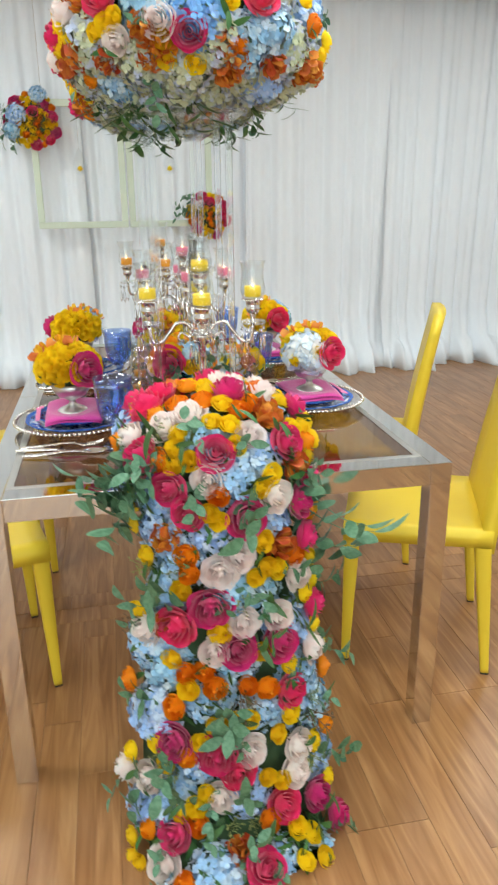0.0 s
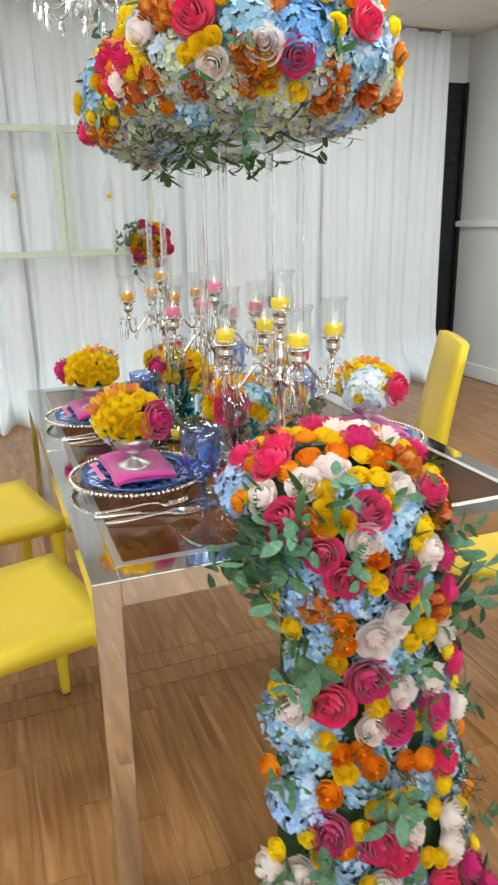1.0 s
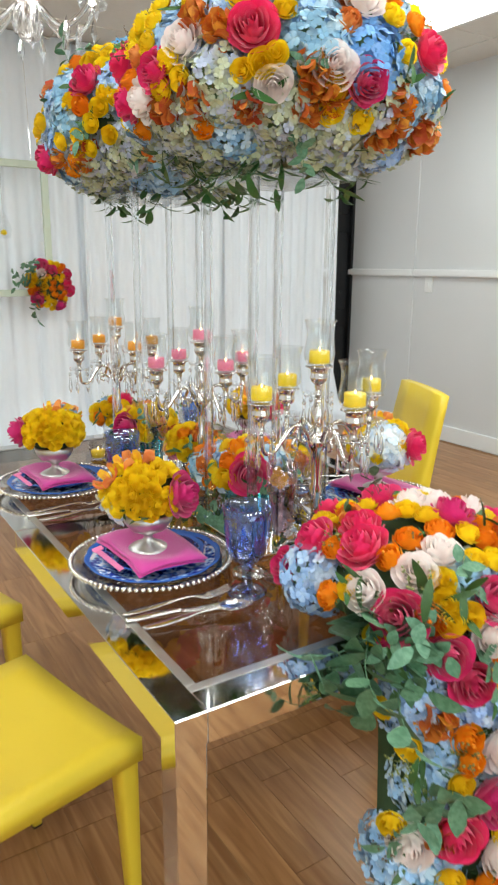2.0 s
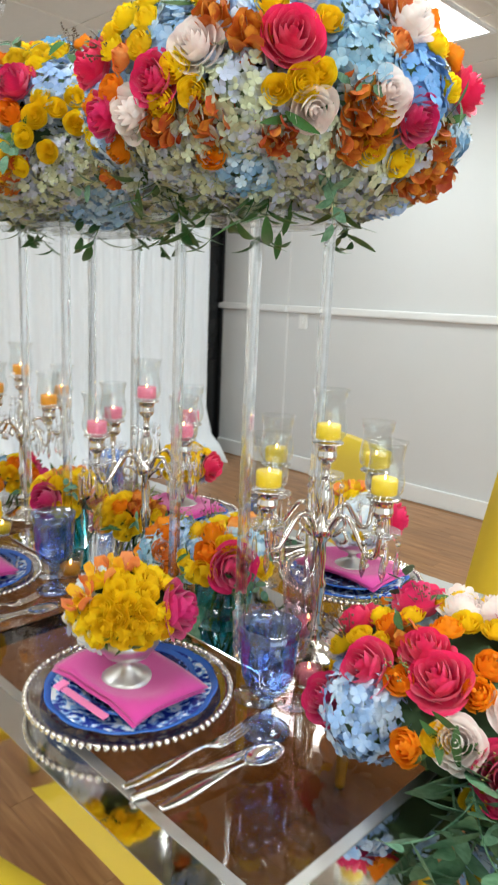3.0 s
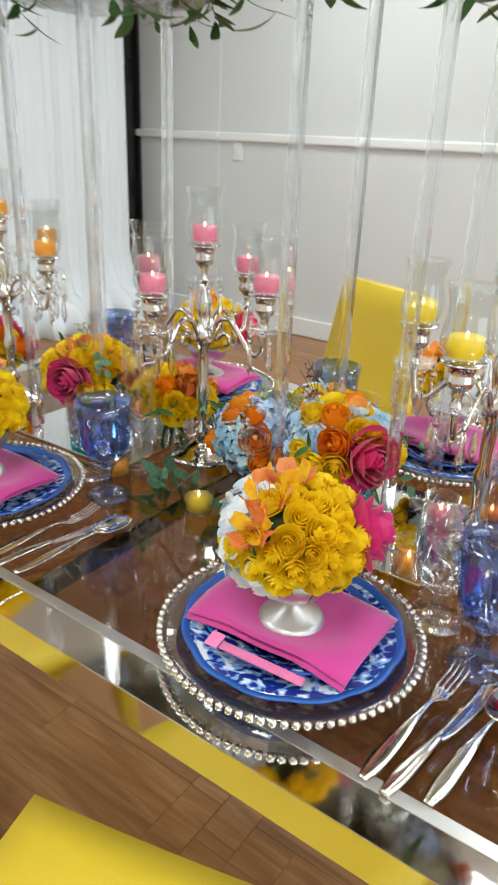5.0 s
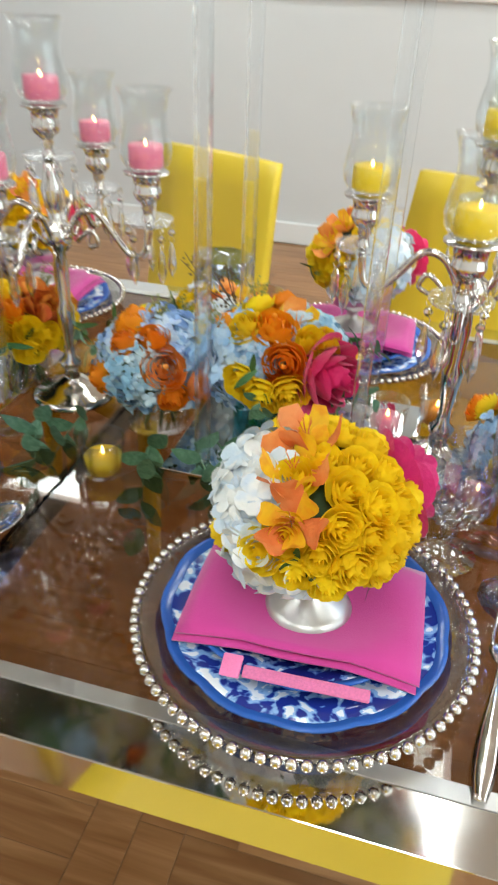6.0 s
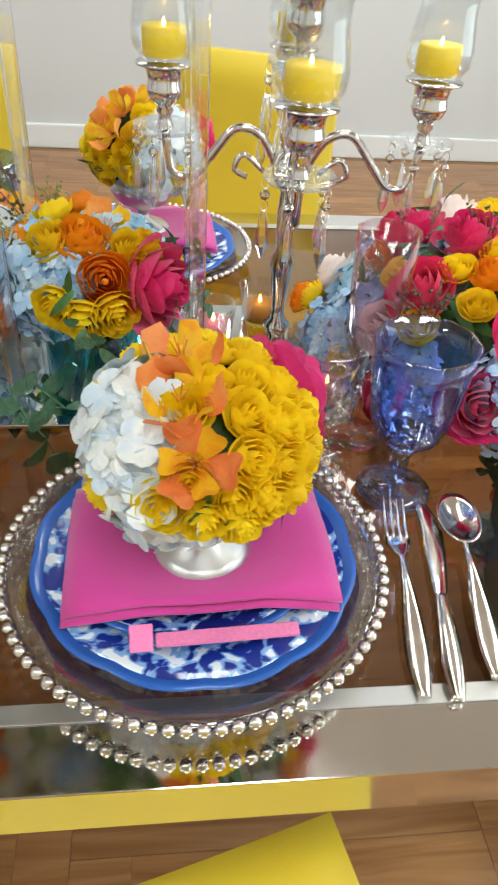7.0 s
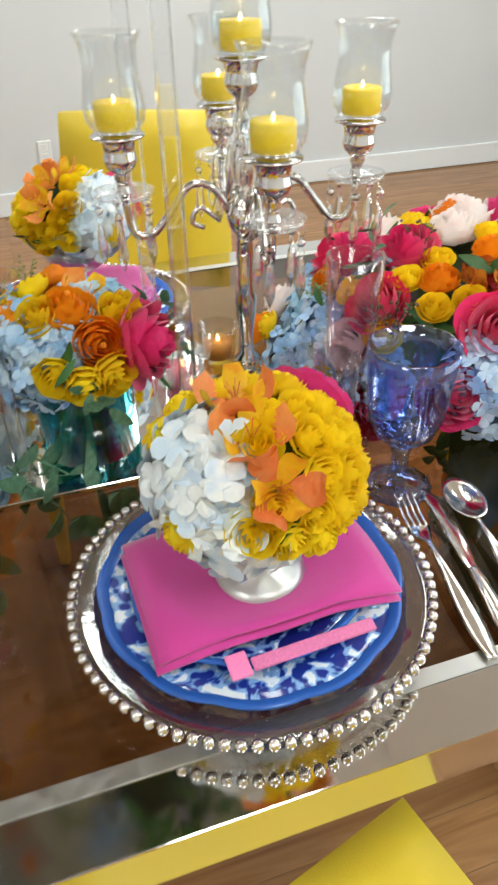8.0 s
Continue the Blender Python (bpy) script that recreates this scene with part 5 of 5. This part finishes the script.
def run_at(q, s, inset=0.0):
    """A point of the runner's skin and its outward normal: q across, s along."""
    n = len(RUN) - 1
    f = min(max(s, 0), 0.9999) * n
    i = int(f)
    f -= i
    a, b, c, d = [Vector((0, *RUN[min(max(i + k, 0), n)])) for k in (-1, 0, 1, 2)]
    p = 0.5 * (2 * b + (c - a) * f + (2 * a - 5 * b + 4 * c - d) * f * f + (3 * b - a - 3 * c + d) * f ** 3)
    g = (0.5 * ((c - a) + 2 * (2 * a - 5 * b + 4 * c - d) * f + 3 * (3 * b - a - 3 * c + d) * f * f)).normalized()
    out = Vector((0, g.z, -g.y))
    lip = max(0.0, 1 - s / 0.14)
    w = 0.212 - 0.10 * lip + 0.02 * math.sin(s * 9) + 0.018 * min(1.0, max(0.0, s * 3 - 1.2))
    k = math.sqrt(max(0.0, 1 - q * q))
    nrm = (out * max(0.25, k) + Vector((q, 0, 0)) * 0.9).normalized()
    return Vector((0.025 + 0.10 * lip - 0.014 * min(1.0, max(0.0, s * 3 - 1.2)) + w * q, 0, 0)) + p - out * 0.14 * (1 - k) - nrm * inset, nrm


runner = thing("flower_runner", pose(0, 0, 0), "cascading runner of roses, hydrangea and eucalyptus over the table's end", "flower runner")
bm = bmesh.new()
rows = []
for i in range(41):
    s = i / 40
    front = [run_at(-1 + 2 * j / 14, s, 0.035)[0] for j in range(15)]
    rows.append([bm.verts.new(Vector((p.x * 0.93, p.y, max(p.z, 0.004 if p.y < 0.02 else TZ + 0.003)))) for p in front])
for a, b in zip(rows, rows[1:]):
    for j in range(14):
        bm.faces.new((a[j], b[j], b[j + 1], a[j + 1]))
    bm.faces.new((a[0], a[14], b[14], b[0]))
bm.faces.new(rows[0])
bm.faces.new(rows[-1][::-1])
part("foliage_core", bm, FOAM, runner, "", True)
RUN_HOT = [(-12, 42), (12, 28), (-85, 40), (-51, 23), (-61, 47), (-42, 50), (-22, 61), (-55, 63), (5, 66), (48, 66), (55, 72), (-18, 78), (-58, 89), (38, 87), (71, 87), (18, 51), (88, 55), (65, 40), (-55, 76), (15, 97), (-32, 12), (2, 17), (-72, 18), (-66, 26), (-92, 12), (32, 14)]
RUN_BLUSH = [(-58, 34), (-88, 31), (25, 39), (51, 49), (-22, 46), (48, 26), (-12, 57), (48, 63), (75, 59), (-18, 66), (85, 68), (12, 78), (-78, 81), (58, 79), (-18, 84), (8, 22), (50, 18)]
RUN_ORANGE = [(-15, 30), (-68, 42), (-12, 48), (-45, 55), (-42, 57), (-18, 70), (32, 71), (-55, 72), (-45, 78), (25, 89), (42, 25), (-95, 70), (-38, 88)]
RUN_YELLOW = [(2, 32), (-12, 36), (5, 37), (-38, 43), (-55, 43), (-22, 50), (-12, 51), (35, 54), (38, 57), (25, 58), (-42, 70), (-2, 74), (12, 74), (-91, 78), (-38, 85), (-28, 83), (48, 91), (61, 92), (38, 83), (25, 82), (-32, 76), (-22, 15), (-91, 29), (-8, 27), (-48, 15), (30, 20)]
RUN_HYDR = [(8, 46), (-25, 38), (-15, 53), (-61, 56), (-2, 60), (-95, 66), (-75, 68), (-85, 74), (5, 68), (-25, 72), (32, 74), (-42, 80), (-32, 95), (45, 42), (-85, 53), (35, 94), (60, 52), (70, 75), (10, 15)]
RUN_RUST = [(-68, 53), (45, 33), (58, 55), (78, 45), (-65, 63), (-5, 93), (-45, 20)]
R = random.Random(111)
taken = []
for kind, spots, sink in (("hydr", RUN_HYDR, 0.056), ("hot", RUN_HOT, -0.002), ("blush", RUN_BLUSH, 0.0), ("orange", RUN_ORANGE, -0.004), ("yellow", RUN_YELLOW, -0.004), ("rust", RUN_RUST, 0.0)):
    for q, s in spots:
        p, n = run_at(q / 100, s / 100)
        taken.append((p, SIZE[kind] * (0.8 if kind == "hydr" else 1.0)))
        flower(kind, runner, p - n * sink, n, R, 1.0, 0.15)


def run_skin(u, v):
    return run_at(-0.98 + 1.96 * u, 0.02 + 0.95 * v)


dress(runner, run_skin, [("hydr", 1)], R, taken, 20, {"hydr": -0.056}, 0.55)
dress(runner, run_skin, [("hot", 4), ("blush", 2), ("yellow", 3), ("orange", 2), ("rust", 1)], R, taken, 90, {}, 0.56)
for k in range(48):
    side = R.choice((-1, 1))
    q = side * R.uniform(0.6, 0.97) if k % 3 else R.uniform(-0.7, 0.7)
    p, n = run_at(q, R.uniform(0.38, 0.95))
    flower("leaf" if k % 3 == 2 else "euc", runner, p - n * 0.04, n + Vector((side * 0.5 if k % 3 else 0, -0.1, -0.25)), R, R.uniform(0.55, 0.9), 0.35)
for k in range(100):
    p, n = run_at(R.uniform(-0.97, 0.97), R.uniform(0.08, 0.96))
    flower("leaf" if k % 6 else "euc", runner, p - n * 0.045, n + Vector((R.uniform(-0.6, 0.6), 0, R.uniform(-0.8, 0.3))), R, R.uniform(0.5, 0.72), 0.5)
for k in range(26):
    p, n = run_at(R.uniform(-1, 1), R.uniform(0.1, 0.9))
    flower("seed" if k % 6 else "twig", runner, p - n * 0.02, n, R, R.uniform(0.55, 0.8), 0.4)
for k in range(10):
    a = (-1 if k < 6 else 1)
    p, n = run_at(a * 0.9, 0.30 + 0.03 * k)
    flower("euc", runner, p - n * 0.02, (a * 0.6, -0.15, -0.75), R, 1.15, 0.3)

# ---- floor of oak planks ----
floor = tagged(part("floor", box(-3.0, WX + 0.1, -4.1, WY + 0.1, -0.1, -0.0016), JOINT), "oak laminate plank floor with a crosswise band", "floor", kind="structure")
R = random.Random(7)
PLANKS = {}


def plank_mesh(lx, ly):
    key = (round(lx, 2), round(ly, 2))
    if key not in PLANKS:
        PLANKS[key] = mesh_of("plank", box(-key[0] / 2 + 0.0008, key[0] / 2 - 0.0008, -key[1] / 2 + 0.0008, key[1] / 2 - 0.0003, -0.0014, 0, 0.0003, 1), OAK, False)
    return PLANKS[key]


PW = 0.1
rest = bmesh.new()
near = 0
for i in range(64):
    x = -2.95 + PW * (i + 0.5)
    for y0, y1 in ((-4.0, 0.70), (0.88, WY)):
        y = y0
        while y < y1 - 0.01:
            ly = min(R.choice((0.4, 0.6, 0.8, 0.3)), y1 - y)
            if y1 - y - ly < 0.08:
                ly = y1 - y
            if -1.3 < x < 1.35 and -1.3 < y + ly / 2 < 2.2 and near < 290:
                put_mesh("plank", plank_mesh(PW, ly), floor, Matrix.Translation((x, y + ly / 2, 0)))
                near += 1
            else:
                box(x - PW / 2 + 0.0008, x + PW / 2 - 0.0008, y + 0.0008, y + ly - 0.0003, -0.0014, 0, bm=rest)
            y += ly
for j in range(2):
    x = -2.95 - 0.15 * j
    while x < WX:
        lx = R.choice((0.3, 0.35, 0.4))
        box(x, x + lx - 0.0016, 0.7016 + 0.09 * j, 0.79 + 0.09 * j - 0.0016, -0.0014, 0, bm=rest)
        x += lx
tagged(part("far_planks", rest, OAK, floor), kind="stuff")
